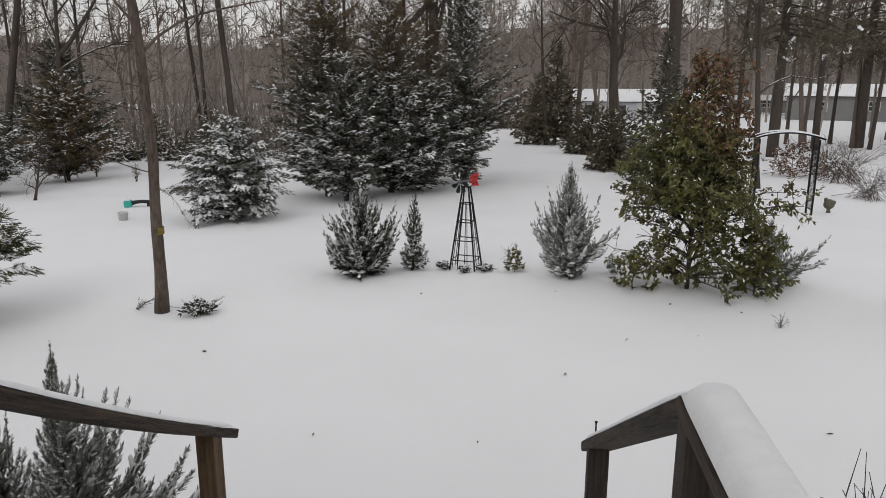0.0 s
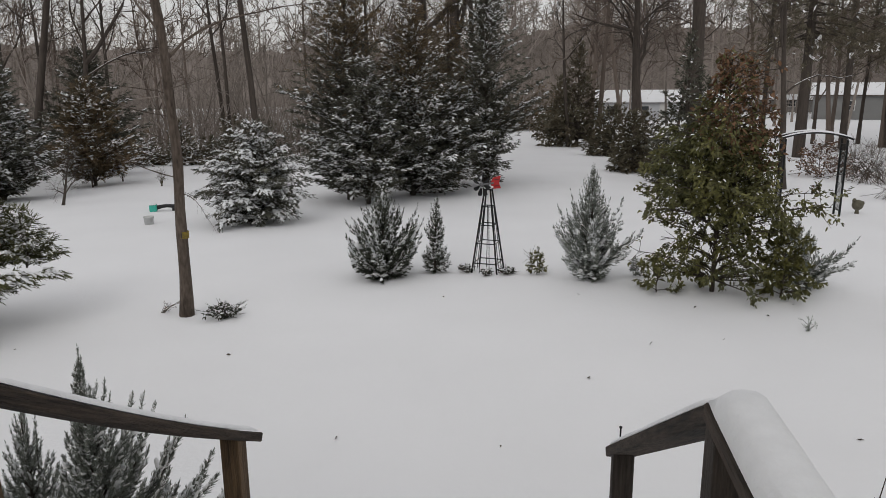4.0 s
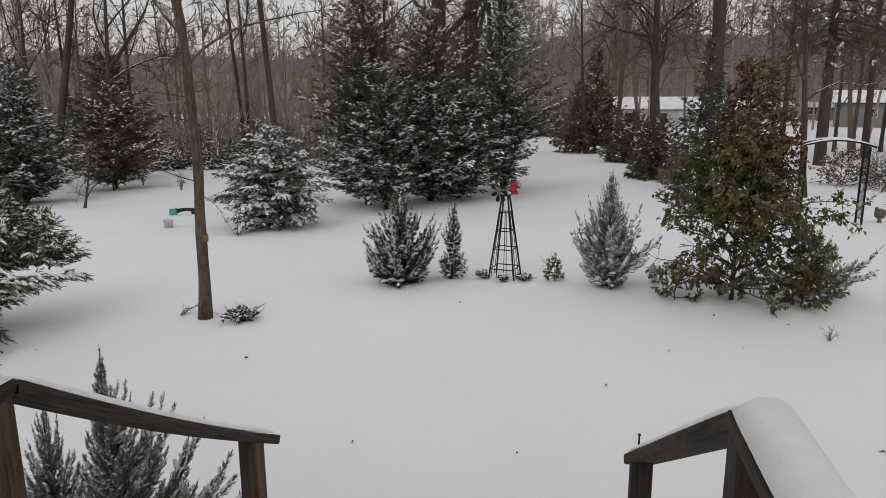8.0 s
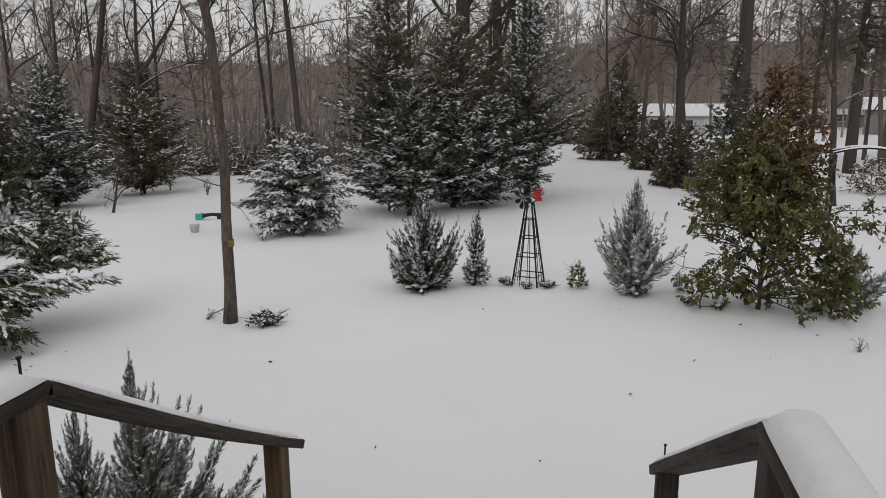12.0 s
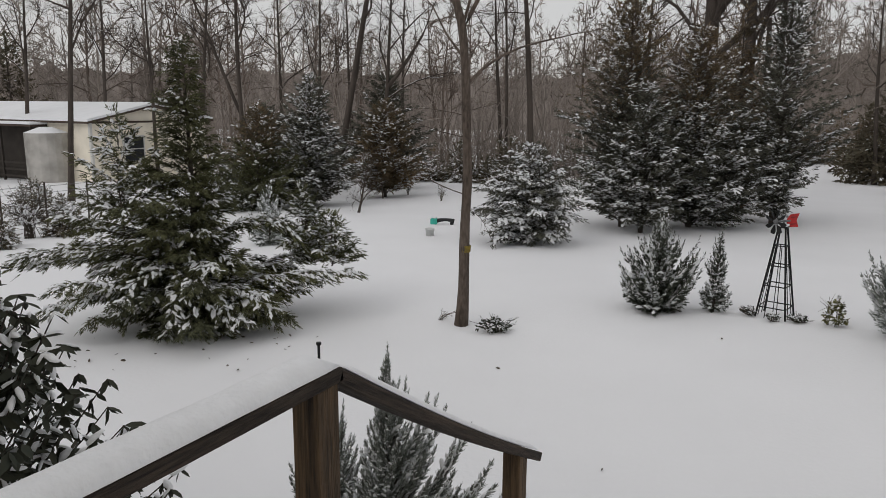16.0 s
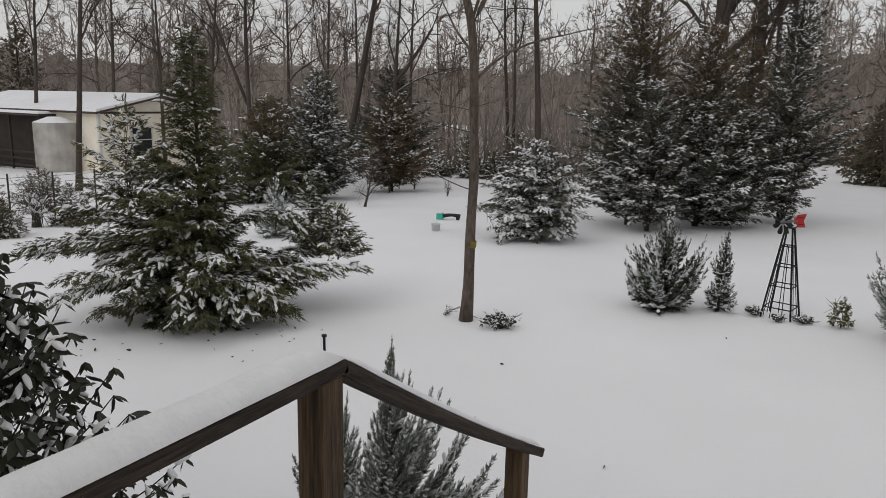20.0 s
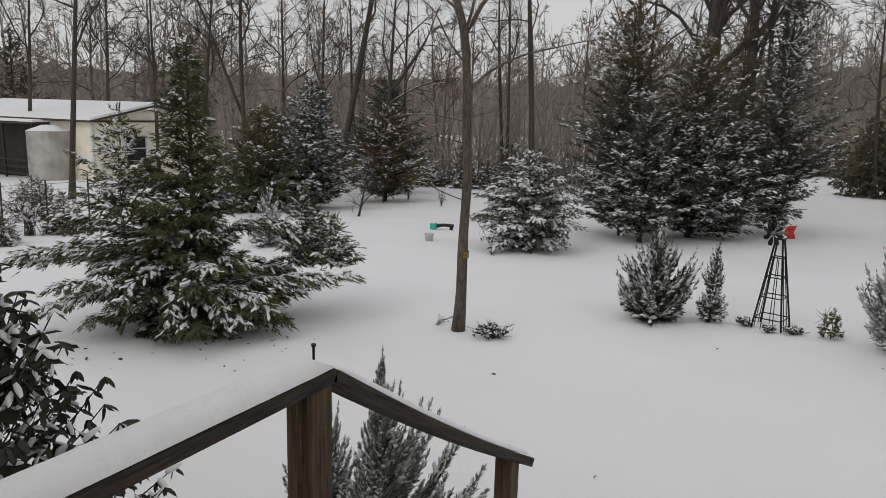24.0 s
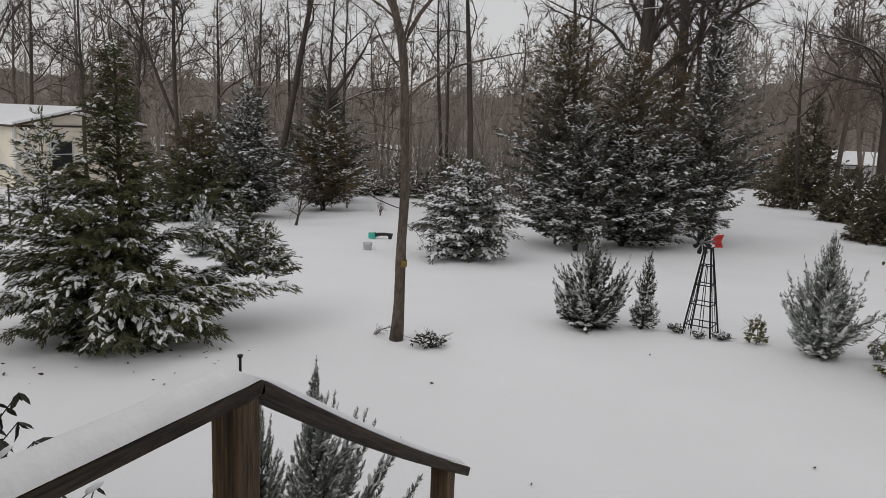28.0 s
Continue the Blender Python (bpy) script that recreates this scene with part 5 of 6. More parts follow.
    part("stem_mass", wood, BARK_DARK, ob)
    if green.v:
        part("foliage", green, mat, ob)
    if brown.v:
        part("dry_foliage", brown, DEAD_LEAF, ob, "dry reddish brown leaves")
    if white.v:
        part("snow", white, SNOW, ob, smooth=True)
    return ob


broadleaf("holly_tree", 2.66, 9.15, 3.1, 0.9, "olive green broadleaf tree with brown upper leaves and flecks of snow", 300, MAGNOLIA, 190, 0.062, 22, 0.05, 0.04, 1.05, 0.52, "broadleaf tree", twigs=11, hang=0.6,
          sides=(((0, 0.08, 0.2, 0.33, 0.4, 0.6, 0.7, 0.8, 1.0), (0.6, 0.85, 0.72, 0.8, 0.9, 0.88, 0.6, 0.25, 0.05)), ((0, 0.1, 0.3, 0.4, 0.5, 0.65, 0.8, 0.9, 1.0), (0.7, 0.9, 0.9, 0.8, 0.62, 0.6, 0.6, 0.48, 0.3)), -0.25),
          heights=((0, 0.2, 0.75, 1.0), (0.0, 0.33, 0.68, 1.0)), arms=((-0.25, 0.8, 1.25, 1.15), (-0.15, 0.9, 1.1, 1.3), (-0.4, 0.7, 1.0, 1.05), (2.9, 0.15, 0.95, 0.45), (2.7, 0.1, 0.9, 0.3)))
broadleaf("holly_sapling", 3.45, 8.95, 1.0, 0.42, "young olive green broadleaf beside its parent tree", 309, MAGNOLIA, 34, 0.068, 14, 0.08, 0.1, 0.5, category="broadleaf tree", twigs=7, hang=0.5)
broadleaf("holly_shrub", 1.95, 9.0, 0.55, 0.45, "low broadleaf shoots at the foot of an olive green tree", 301, MAGNOLIA, 12, 0.075, 10, 0.15, twigs=6)
broadleaf("small_shrub", 0.44, 9.76, 0.36, 0.17, "small leafy shrub holding snow", 302, MAGNOLIA, 12, 0.06, 8, 0.6, twigs=5)
broadleaf("small_shrub", 1.79, 9.81, 0.26, 0.15, "tiny shrub covered with snow", 303, JUNIPER, 10, 0.05, 8, 0.6, twigs=5)
broadleaf("low_shrub", -3.16, 7.5, 0.16, 0.32, "low evergreen shrub at the foot of a slim tree", 304, DARK_LEAF, 16, 0.055, 5, 0.6, twigs=5)
broadleaf("ground_plant", -0.56, 9.8, 0.1, 0.15, "low leafy plant under snow beside the garden windmill", 306, DARK_LEAF, 9, 0.05, 5, 0.5, twigs=4, group="plants at the windmill")
broadleaf("ground_plant", 0.02, 9.72, 0.09, 0.15, "low leafy plant under snow beside the garden windmill", 307, DARK_LEAF, 9, 0.05, 5, 0.5, twigs=4, group="plants at the windmill")
broadleaf("ground_plant", -0.25, 9.62, 0.06, 0.13, "low leafy plant under snow beside the garden windmill", 308, DARK_LEAF, 7, 0.045, 4, 0.5, twigs=4, group="plants at the windmill")
broadleaf("brown_shrub", 10.2, 27.3, 1.3, 1.2, "dry brown shrub behind the garden arbor", 305, DEAD_LEAF, 40, 0.1, 6, 0.5, twigs=8, shape=0.4)


def rhododendron():
    rng = np.random.default_rng(400)
    ob = thing("rhododendron", -2.6, 1.15, 0, "dark glossy broadleaf shrub loaded with snow beside the porch", "shrub")
    wood, white, rest = Geo(), Geo(), Geo()
    leaf = Geo()
    leaves(leaf, np.zeros((1, 3)), np.array([[1.0, 0, 0]]), np.array([1.0]), np.random.default_rng(2), 0.205, 0.07)
    me = leaf.mesh("leaf", DARK_LEAF, True)
    spots, heaps = [], []
    for i in range(520):
        az, u = i * 2.399963, rng.uniform(0.04, 1) ** 0.8
        r = 1.12 * (1 - u ** 1.7) ** 0.6 * rng.uniform(0.3, 1.02) + (0.14 if i % 9 == 0 else 0)
        tip = np.array([math.cos(az) * r, math.sin(az) * r, 0.2 + 1.86 * u + (0.14 if i % 13 == 0 else 0)])
        mid = tip * [0.66, 0.66, 0.84]
        chain(wood, [(0, 0, -0.03), tip * [0.2, 0.2, 0.45], mid, tip] if i % 10 == 0 else [mid, (mid + tip) / 2 - UP * 0.015, tip], [0.012, 0.009, 0.006, 0.0035] if i % 10 == 0 else [0.004, 0.0035, 0.0025], 5)
        for ring in range(4):
            for k in range(3):
                a = k * 2.1 + ring * 1.2 + rng.uniform(0, 0.9)
                d = unit(np.array([math.cos(a), math.sin(a), -1.15 + rng.normal(0, 0.55)]) + 0.45 * unit(tip - mid))
                at = tip - (tip - mid) * (0.22 * ring + rng.uniform(0, 0.12) * (ring > 0))
                spots.append((at, d, rng.uniform(0.06, 0.092), tip[1] + tip[0]))
            if rng.uniform() < 0.3 - 0.1 * u:
                heaps.append((at, unit(tip - mid)))
    spots.sort(key=lambda q: -q[3])
    for p, d, length, _ in spots[:300]:
        o = new("leaf", me)
        o.parent = ob
        o.matrix_basis = Matrix.Translation(p) @ Vector(d).to_track_quat("X", "Z").to_matrix().to_4x4() @ Matrix.Diagonal((length, length, length, 1))
    p, d, L = np.array([q[0] for q in spots]), np.array([q[1] for q in spots]), np.array([q[2] for q in spots])
    leaves(rest, p[300:], d[300:], L[300:], rng, 0.205, 0.07)
    pick = (rng.uniform(size=len(p)) < 0.34 * (1.3 - p[:, 2] / 2.1)) & (d[:, 2] > -0.75)
    pillows(white, p[pick] + UP * 0.01, d[pick] * [1, 1, 1.2], L[pick] * 0.92, rng, 0.17, 0.13)
    hp, hd = np.array([q[0] for q in heaps]), np.array([q[1] for q in heaps])
    pillows(white, hp - hd * 0.05 + UP * 0.008, hd, rng.uniform(0.05, 0.1, len(hp)), rng, 0.26, 0.22)
    part("stem_mass", wood, BARK_DARK, ob, smooth=True)
    part("foliage", rest, DARK_LEAF, ob, smooth=True)
    part("snow", white, SNOW, ob, smooth=True)


rhododendron()


def twig_bush(x, y, H, R, n, seed, label, mat=None, name="bare_shrub", snow=0.2, base=0.1):
    rng = np.random.default_rng(seed)
    ob = thing(name, x, y, ground(x, y), label, "shrub")
    g, white = Geo(), Geo()
    for i in range(n):
        az, r, h = rng.uniform(0, 6.28), R * rng.uniform(0.1, 1), H * rng.uniform(0.4, 1)
        tip = np.array([math.cos(az) * r, math.sin(az) * r, h])
        mid = tip * [0.35, 0.35, 0.55] + rng.normal(0, 0.03 * H, 3)
        foot = np.array([rng.normal(0, base) * R, rng.normal(0, base) * R, -0.02])
        w = 0.004 + 0.0035 * H
        chain(g, [foot, mid, tip], [w, w * 0.7, w * 0.3], 3)
        for k in range(4):
            q = mid + (tip - mid) * rng.uniform(0, 0.9)
            chain(g, [q, q + unit(tip - mid + rng.normal(0, 0.5, 3) * H) * H * rng.uniform(0.12, 0.35)], [w * 0.5, w * 0.25], 3)
        if rng.uniform() < snow:
            lumps(white, mid[None] + UP * 0.01, unit(tip - mid)[None], np.array([H * 0.14]), rng)
    part("stem_mass", g, mat or TWIG, ob)
    if white.v:
        part("snow", white, SNOW, ob)
    return ob


bare_tree("bare_sapling", -11.9, 16.9, 1.9, 0.045, "small bare bushy tree in the snow", 500, fork=0.14, n_limbs=13, spread=0.55, mat=BARK_DARK, steep=(0.25, 0.9), second=8, fine=8, lean=(0.3, 0.2))
twig_bush(11.2, 25.4, 1.5, 1.6, 70, 501, "bare twiggy bush standing in the snow", snow=0.5, base=0.4)
twig_bush(9.8, 20.3, 0.9, 1.0, 60, 502, "low bare bush dusted with snow", snow=0.8, base=0.4)
twig_bush(11.6, 27.8, 1.4, 1.4, 60, 503, "bare twiggy bush near the garden arbor", snow=0.4, base=0.4)
twig_bush(3.37, 7.77, 0.17, 0.12, 12, 504, "tuft of grass poking through the snow", mat=JUNIPER, name="grass_tuft", snow=0)
twig_bush(-3.13, 7.48, 0.17, 0.36, 22, 512, "spiky low leaves at the foot of a slim tree", mat=DARK_LEAF, name="spiky_plant", snow=0.5)
twig_bush(0.36, 9.8, 0.5, 0.06, 5, 513, "thin stalk beside a small shrub", name="dry_stalks", snow=0)
twig_bush(-3.95, 7.6, 0.12, 0.3, 12, 505, "dry stalks at the foot of a slim tree", name="dry_stalks", snow=0)
twig_bush(2.35, 3.2, 0.95, 0.5, 16, 506, "bare thin twigs beside the stair rail", mat=BARK_DARK, snow=0)
twig_bush(-14.4, 23.7, 0.7, 0.2, 16, 507, "small snow-dusted sapling on the lawn", mat=LANE_GREEN, name="sapling", snow=0.5)
twig_bush(-11.8, 21.7, 0.65, 0.2, 18, 508, "small leafy sapling on the lawn", mat=LANE_GREEN, name="sapling", snow=0.5)
twig_bush(-0.55, 9.8, 0.12, 0.16, 14, 509, "leaf litter and stalks beside the garden windmill", name="dry_stalks", snow=0.4)
twig_bush(0.02, 9.75, 0.1, 0.2, 14, 510, "low plant stalks at the windmill's foot", name="dry_stalks", snow=0.4)
twig_bush(-15.4, 9.3, 1.2, 0.6, 40, 511, "snowy young shrub by the wire fence", mat=BARK_DARK, snow=0.9)

# ---- houses ----


def gable_house(name, corner, along, length, depth, wall_h, rise, label, wall_mat, windows, door=None, over=0.35):
    """A house from its corner: long side in the direction `along` (degrees), gable to the left of that direction."""
    ob = thing(name, corner[0], corner[1], corner[2], label, "house", rz=along)
    part("wall", box(0, 0, -0.8, length, depth, wall_h), wall_mat, ob)
    for x in (0.0, length):
        v = [(x, 0, wall_h), (x, depth, wall_h), (x, depth / 2, wall_h + rise)]
        e = 0.12 if x == 0 else -0.12
        v += [(x + e, *p[1:]) for p in v]
        part("gable", Geo().add(v, [(0, 1, 2), (5, 4, 3)]).add(v, [(0, 3, 4, 1), (1, 4, 5, 2), (2, 5, 3, 0)]), wall_mat, ob)
    k = rise / (depth / 2)
    for s in (0, 1):
        ys = (-over, depth / 2) if s == 0 else (depth + over, depth / 2)
        zs = (wall_h - over * k, wall_h + rise)
        for nm, mat, lo, hi in (("roof", BROWN_TRIM, 0.02, 0.12), ("roof_snow", SNOW_FAR, 0.124, 0.24)):
            x0, x1 = -over, length + over
            v = [(x, ys[i], zs[i] + h) for h in (lo, hi) for x in (x0, x1) for i in (0, 1)]
            part(nm, Geo().add(v, [(0, 2, 3, 1), (4, 5, 7, 6), (0, 4, 6, 2), (1, 3, 7, 5), (0, 1, 5, 4), (2, 6, 7, 3)]), mat, ob)
    for side, a, z, w, h in windows:
        win = thing("window", label="")
        win.parent = ob
        if side == "long":
            win.matrix_basis = pose(a, -0.02, z)
        else:
            win.matrix_basis = pose(length + 0.035, a, z, 0, 0, 90)
        part("window_frame", box(-w / 2 - 0.09, -0.05, -h / 2 - 0.09, w / 2 + 0.09, 0.0, h / 2 + 0.09), TRIM, win)
        part("pane", box(-w / 2, -0.07, 0.03, w / 2, -0.052, h / 2), GLASS, win)
        part("pane", box(-w / 2, -0.07, -h / 2, w / 2, -0.052, -0.03), GLASS, win)
    if door is not None:
        part("door", box(door - 0.45, -0.08, 0.1, door + 0.45, -0.004, 2.15), TRIM, ob)
    return ob


def clapboards(ob, length, wall_h, mat, face="long", depth=0.0, step=0.2, at=0.0):
    z = 0.0
    while z < wall_h - 0.05:
        if face == "long":
            part("siding_board", box(0, -0.03, z, length, -0.004, z + step - 0.02), mat, ob)
        else:
            part("siding_board", box(at + 0.004, 0, z, at + 0.03, depth, z + step - 0.02), mat, ob)
        z += step



# the cream house next door, seen past the wide cypress
near = gable_house("neighbour_house", (-45.9, 23.15, -1.2), -2, 14.0, 7.0, 2.88, 0.75, "cream-sided single-storey house with a snow-covered roof", SIDING,
                   [("far", 2.3, 1.5, 1.1, 1.2)])
clapboards(near, 14.0, 2.85, SIDING, "far", 7.0, 0.24, 14.0)
part("corner_board", box(13.9, -0.06, -0.4, 14.04, 0.06, 2.85), TRIM, near)
part("gable_board", box(14.036, 0.06, 2.82, 14.06, 6.94, 2.92), BROWN_TRIM, near)
g = Geo()
for zz in ((-0.5, 2.35),):
    rod(g, (11.5, -0.75, zz[0]), (11.5, -0.75, zz[1]), 1.0, 18)
part("storage_tank", g, TANK, near, "weathered pale round tank")
g = Geo()
rod(g, (11.5, -0.75, 2.35), (11.5, -0.75, 2.62), 1.0, 18, 0.3)
part("tank_snow", g, SNOW_FAR, near)
# flat dark sheet on the wall in place of a shaded recess
part("recess_shade_sheet", box(1.0, -0.08, -0.4, 10.5, -0.035, 2.6), SHADOWED, near, "dark sheet standing in for the shade inside the porch")
part("porch_roof", box(0.5, -0.9, 2.62, 10.4, 0.0, 2.72), BROWN_TRIM, near)
part("roof_snow", box(0.45, -0.95, 2.725, 10.45, 0.0, 2.85, 0.04), SNOW_FAR, near)
# posts and rails take the same painted shade colour
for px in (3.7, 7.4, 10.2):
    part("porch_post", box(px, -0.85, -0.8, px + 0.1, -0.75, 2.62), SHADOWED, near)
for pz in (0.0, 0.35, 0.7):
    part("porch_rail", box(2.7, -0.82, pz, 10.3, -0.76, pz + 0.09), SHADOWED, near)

# houses beyond the woods edge
far_a = gable_house("grey_house", (32.4, 94.6, -2.5), -19, 21, 7.5, 2.9, 1.2, "long grey house with a snow-covered roof far across the snow", SIDING_GREY,
                    [("long", 4.0, 1.7, 0.9, 1.0), ("long", 9.4, 1.8, 1.1, 1.0), ("long", 17.5, 1.7, 0.9, 1.0)], 15.0)
far_b = gable_house("pale_house", (6.2, 92.0, -2.4), -6, 17, 7.0, 2.1, 1.2, "pale house with a snow-covered roof far behind bare trees", SIDING_WHITE,
                    [("long", 2.2, 1.1, 1.3, 1.1), ("long", 6.0, 1.1, 1.0, 1.1), ("long", 11.0, 1.1, 1.3, 1.1)], 8.2)
far_c = gable_house("low_house", (27.0, 119.0, -2.6), -14, 15, 7.0, 1.7, 0.6, "low dark house with snow on its roof among bare trees", SIDING_GREY,
                    [("long", 4.0, 1.3, 1.2, 1.0), ("long", 10.0, 1.3, 1.2, 1.0)], None)


def car(x, y, rz):
    ob = thing("parked_car", x, y, ground(x, y), "pale car with snow on its roof parked by the grey house", "car", rz=rz)
    prof = [(-2.1, 0.3), (-2.15, 0.75), (-1.3, 0.9), (-0.7, 1.35), (0.9, 1.38), (1.6, 0.95), (2.15, 0.88), (2.2, 0.3)]
    n = len(prof)
    v = [(p[0], s * (0.85 if p[1] < 1 else 0.65), p[1]) for s in (-1, 1) for p in prof]
    g = Geo().add(v, [list(range(n))[::-1]]).add(v, [list(range(n, 2 * n))]).add(v, [(i, (i + 1) % n, n + (i + 1) % n, n + i) for i in range(n)])
    part("body", g, WHITE_PL, ob)
    part("window", box(-0.9, -0.78, 0.92, 1.2, -0.74, 1.25), GLASS, ob)
    part("snow", box(-0.7, -0.62, 1.38, 0.9, 0.62, 1.5, 0.05), SNOW_FAR, ob)
    for wx in (-1.35, 1.35):
        for wy in (-0.86, 0.86):
            g = Geo()
            rod(g, (wx, wy - 0.1, 0.31), (wx, wy + 0.1, 0.31), 0.31, 14)
            part("wheel", g, BLACK, ob)


car(43.5, 86.5, -25)

# ---- garden things ----


def arbor():
    ob = thing("garden_arbor", 6.33, 16.85, ground(6.33, 16.85), "dark metal garden arbor with a snow-topped arch", "arbor", rz=-4)
    w, d, h = 0.62, 0.2, 1.68
    for sx in (-1, 1):
        for sy in (-1, 1):
            part("post", box(sx * w - 0.02, sy * d - 0.02, -0.05, sx * w + 0.02, sy * d + 0.02, h, 0.004), IRON, ob)
        for i in range(6):
            yy = -d + 2 * d * (i + 1) / 7
            g = Geo()
            rod(g, (sx * w, yy, 0.12), (sx * w, yy, h - 0.12), 0.005, 6)
            part("bar", g, IRON, ob)
        for z in (0.12, 0.75, 0.86, h - 0.12):
            part("crossbar", box(sx * w - 0.01, -d, z - 0.01, sx * w + 0.01, d, z + 0.01), IRON, ob)
        part("plaque", box(sx * w - 0.012, -0.08, 0.72, sx * w + 0.012, 0.08, 0.88, 0.01), WHITE_PL, ob, "pale oval plate")
    s = np.linspace(-1, 1, 15)
    arc = lambda y: np.stack([s * (w + 0.12), np.full(15, y), h + 0.14 * (1 - s * s)], -1)  # noqa: E731
    for sy in (-1, 1):
        g = Geo()
        chain(g, arc(sy * d), np.full(15, 0.022), 8, True)
        part("arch", g, IRON, ob)
    for i in range(1, 14, 2):
        g = Geo()
        rod(g, arc(-d)[i], arc(d)[i], 0.01, 6)
        part("slat", g, IRON, ob)
    for sy in (-1, 1):
        g = Geo()
        chain(g, arc(sy * d) + UP * 0.022, 0.022 * (1.02 - np.abs(s) ** 6 * 0.8), 6, True)
        part("snow", g, SNOW, ob, smooth=True)


arbor()


def blob(geo, c, r, rng, seg=10, rings=7):
    v, f = [], []
    for i in range(rings + 1):
        t = math.pi * i / rings
        for k in range(seg):
            a = 2 * math.pi * k / seg
            v.append((c[0] + r[0] * math.sin(t) * math.cos(a), c[1] + r[1] * math.sin(t) * math.sin(a), c[2] + r[2] * math.cos(t)))
    for i in range(rings):
        for k in range(seg):
            j = (k + 1) % seg
            f.append((i * seg + k, (i + 1) * seg + k, (i + 1) * seg + j, i * seg + j))
    geo.add(v, f)


g = Geo()
blob(g, (0, 0, 0.2), (0.13, 0.1, 0.12), None)
blob(g, (-0.08, 0, 0.3), (0.045, 0.04, 0.055), None)
blob(g, (0.11, 0, 0.24), (0.035, 0.03, 0.05), None)
rod(g, (0, 0, -0.03), (0, 0, 0.1), 0.06, 10, 0.03)
orn = part("garden_ornament", g, STONE, smooth=True)
orn.matrix_basis = pose(7.55, 17.25, ground(7.55, 17.25))
tagged(orn, "small dark round garden ornament standing in the snow", "ornament")


def bucket(x, y):
    ob = thing("bucket", x, y, ground(x, y), "white plastic bucket half sunk in the snow", "bucket")
    g = Geo()
    ring = [(0.0, -0.02), (0.085, -0.02), (0.1, 0.15), (0.108, 0.15), (0.108, 0.165), (0.095, 0.165), (0.085, 0.05), (0.0, 0.05)]
    n = 18
    v = [(r * math.cos(2 * math.pi * k / n), r * math.sin(2 * math.pi * k / n), z) for r, z in ring for k in range(n)]
    g.add(v, [(i * n + k, i * n + (k + 1) % n, (i + 1) * n + (k + 1) % n, (i + 1) * n + k) for i in range(len(ring) - 1) for k in range(n)])
    part("body", g, WHITE_PL, ob, smooth=True)
    g = Geo()
    t = np.linspace(0, math.pi, 12)
    chain(g, np.stack([0.105 * np.cos(t), 0.05 * np.sin(t), 0.15 - 0.06 * np.sin(t)], -1), np.full(12, 0.004), 5)
    part("handle", g, STEEL, ob)
    part("snow", box(-0.07, -0.07, 0.05, 0.07, 0.07, 0.14, 0.035), SNOW, ob, smooth=True)


bucket(-7.58, 13.6)


def toy(x, y):
    ob = thing("yard_toy", x, y, ground(x, y), "teal and black plastic yard toy lying on the snow", "toy", rz=22)
    part("teal_block", box(-0.3, -0.1, 0.0, -0.13, 0.1, 0.16, 0.03), TEAL, ob, "bright teal end")
    g = Geo()
    s = np.linspace(-0.14, 0.3, 9)
    chain(g, np.stack([s, np.zeros(9), 0.09 + 0.03 * np.sin((s + 0.14) * 7)], -1), 0.055 - 0.015 * np.sin((s + 0.14) * 7), 10, True)
    part("body", g, BLACK, ob, smooth=True)
    part("foot", box(0.2, -0.07, -0.01, 0.28, 0.07, 0.09, 0.02), BLACK, ob)
    part("snow", box(-0.28, -0.09, 0.16, -0.15, 0.09, 0.185, 0.012), SNOW, ob)


toy(-8.4, 15.65)

fence = thing("wire_fence", 0, 0, 0, "thin metal posts with wire along the neighbouring yard", "fence")
spots = [(-15.9, 8.0), (-16.0, 9.05), (-16.0, 10.1), (-16.6, 11.6), (-17.2, 13.1)]
for fx, fy in spots:
    g = Geo()
    z = ground(fx, fy)
    rod(g, (fx, fy, z - 0.05), (fx + 0.02, fy, z + 1.2), 0.022, 6)
    part("post", g, BARK_DARK, fence)
for h in (0.15, 0.35, 0.55, 0.75, 0.95, 1.1):
    g = Geo()
    chain(g, [(fx, fy, ground(fx, fy) + h) for fx, fy in spots], [0.005] * len(spots), 4)
    part("wire", g, STEEL, fence)
log = Geo()
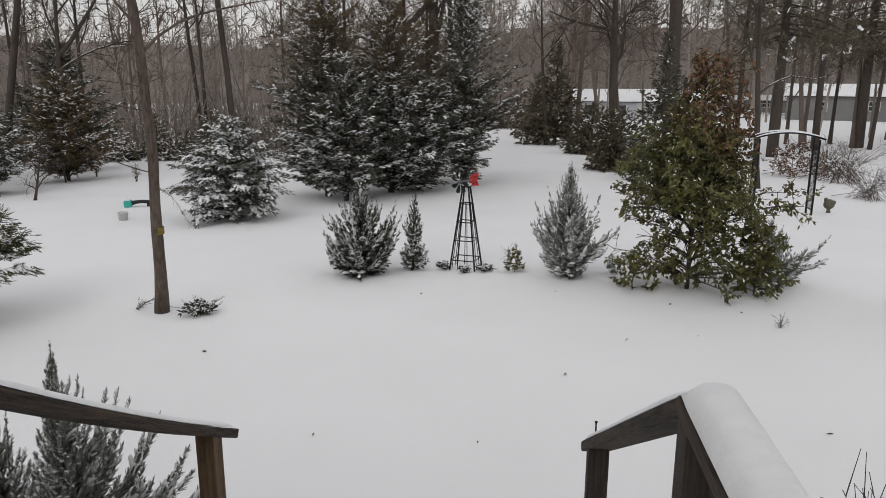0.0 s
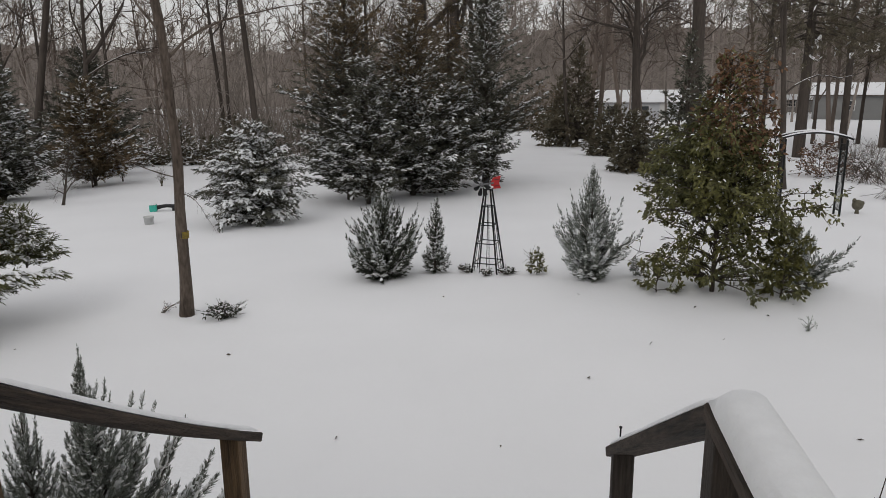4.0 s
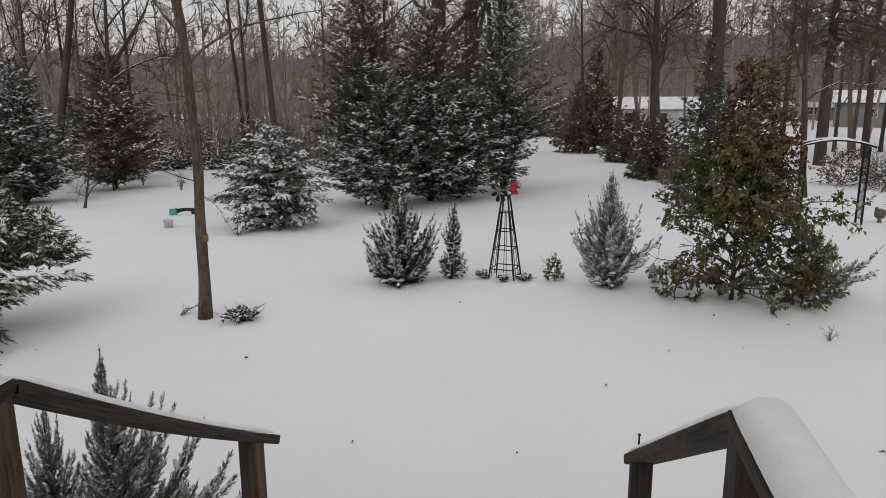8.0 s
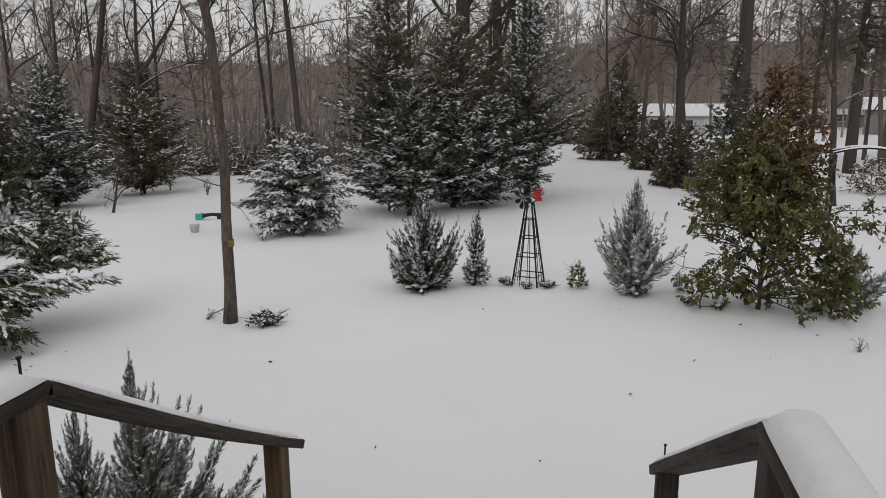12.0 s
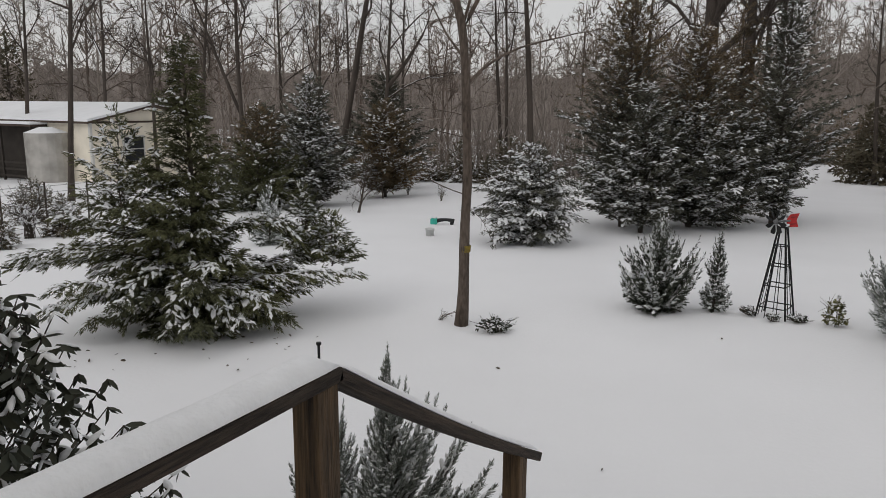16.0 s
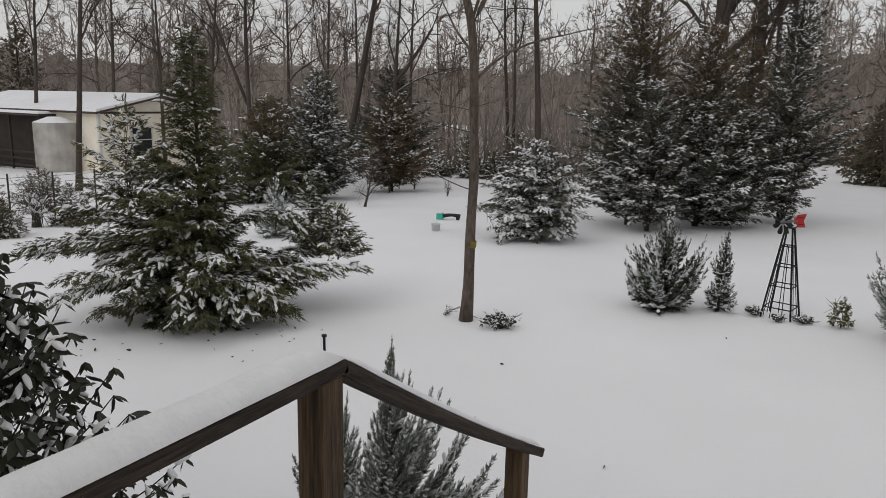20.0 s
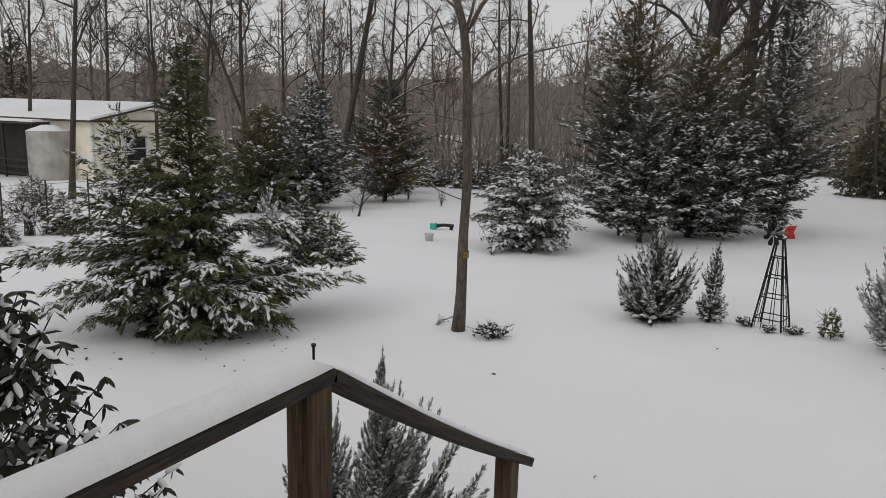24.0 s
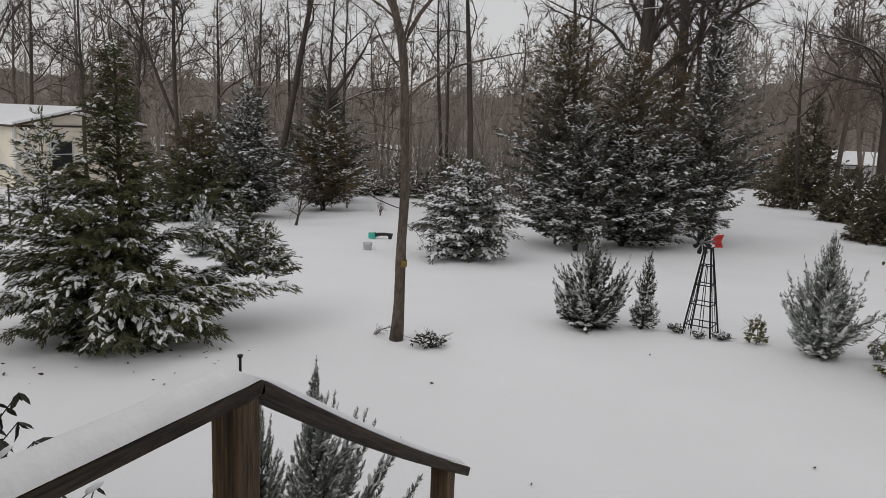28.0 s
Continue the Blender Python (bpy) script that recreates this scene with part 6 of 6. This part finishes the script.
chain(log, [(-20.4, 33.3, ground(-20.4, 33.3) + 0.1), (-19.0, 32.5, ground(-19, 32.5) + 0.12), (-17.4, 31.6, ground(-17.4, 31.6) + 0.08)], [0.14, 0.13, 0.1], 8, True)
tagged(part("log", log, BARK_DARK), "dark fallen log at the foot of the woods", "log")
stick = Geo()
chain(stick, [(-14.3, 21.8, ground(-14.3, 21.8) - 0.05), (-14.35, 21.8, ground(-14.3, 21.8) + 0.75)], [0.03, 0.025], 6, True)
tagged(part("stake", stick, BARK_DARK), "thin dark wooden stake in the snow", "stake")

# trees whose needles hang over the far end of the yard
PINES = "tall pines towards the houses"
for px, py, pr, seed in ((12.9, 38.0, 0.28, 600), (21.1, 47.7, 0.34, 601)):
    conifer("pine_tree", px, py, 19, 3.2, "tall pine with a bare lower trunk and dark hanging needles", "pine tree", PINES, seed, base=0.3, nb=130, elev=(-0.15, 0.6), droop=0.25, spray=0.5, dens=7.5, k=12, limb=0.14, mat=LANE_GREEN, snow=0.03, trunk_r=pr, shape=0.4, full=0.4, fuzz=0.5,
            width=0.06, tuft=0.8, puff=0.12)
conifer("cedar_tree", -54.0, 32.0, 9.5, 3.4, "dark cedar rising behind the cream house", "evergreen tree", YARD, 602, nb=110, mat=LANE_GREEN, snow=0.03, dens=5, spray=0.7)

# scraps of leaf on the snow


def litter():
    rng = np.random.default_rng(700)
    g = Geo()
    n = 60
    a = rng.uniform(0, 6.28, n)
    p = np.stack([-6.2 + 1.5 * np.cos(a) * rng.uniform(0.4, 1.1, n), 5.6 + 1.4 * np.sin(a) * rng.uniform(0.4, 1.1, n), np.zeros(n)], -1)
    q = np.stack([rng.uniform(-3, 5, 16), rng.uniform(3.5, 9, 16), np.zeros(16)], -1)
    p = np.concatenate([p, q])
    p[:, 2] = [ground(u, v) + 0.006 for u, v in p[:, :2]]
    leaves(g, p, np.stack([rng.normal(size=len(p)), rng.normal(size=len(p)), np.full(len(p), 0.25)], -1), rng.uniform(0.02, 0.06, len(p)), rng)
    tagged(part("leaf_litter", g, TWIG), "brown leaf scraps scattered on the snow", "leaves", kind="stuff")


litter()
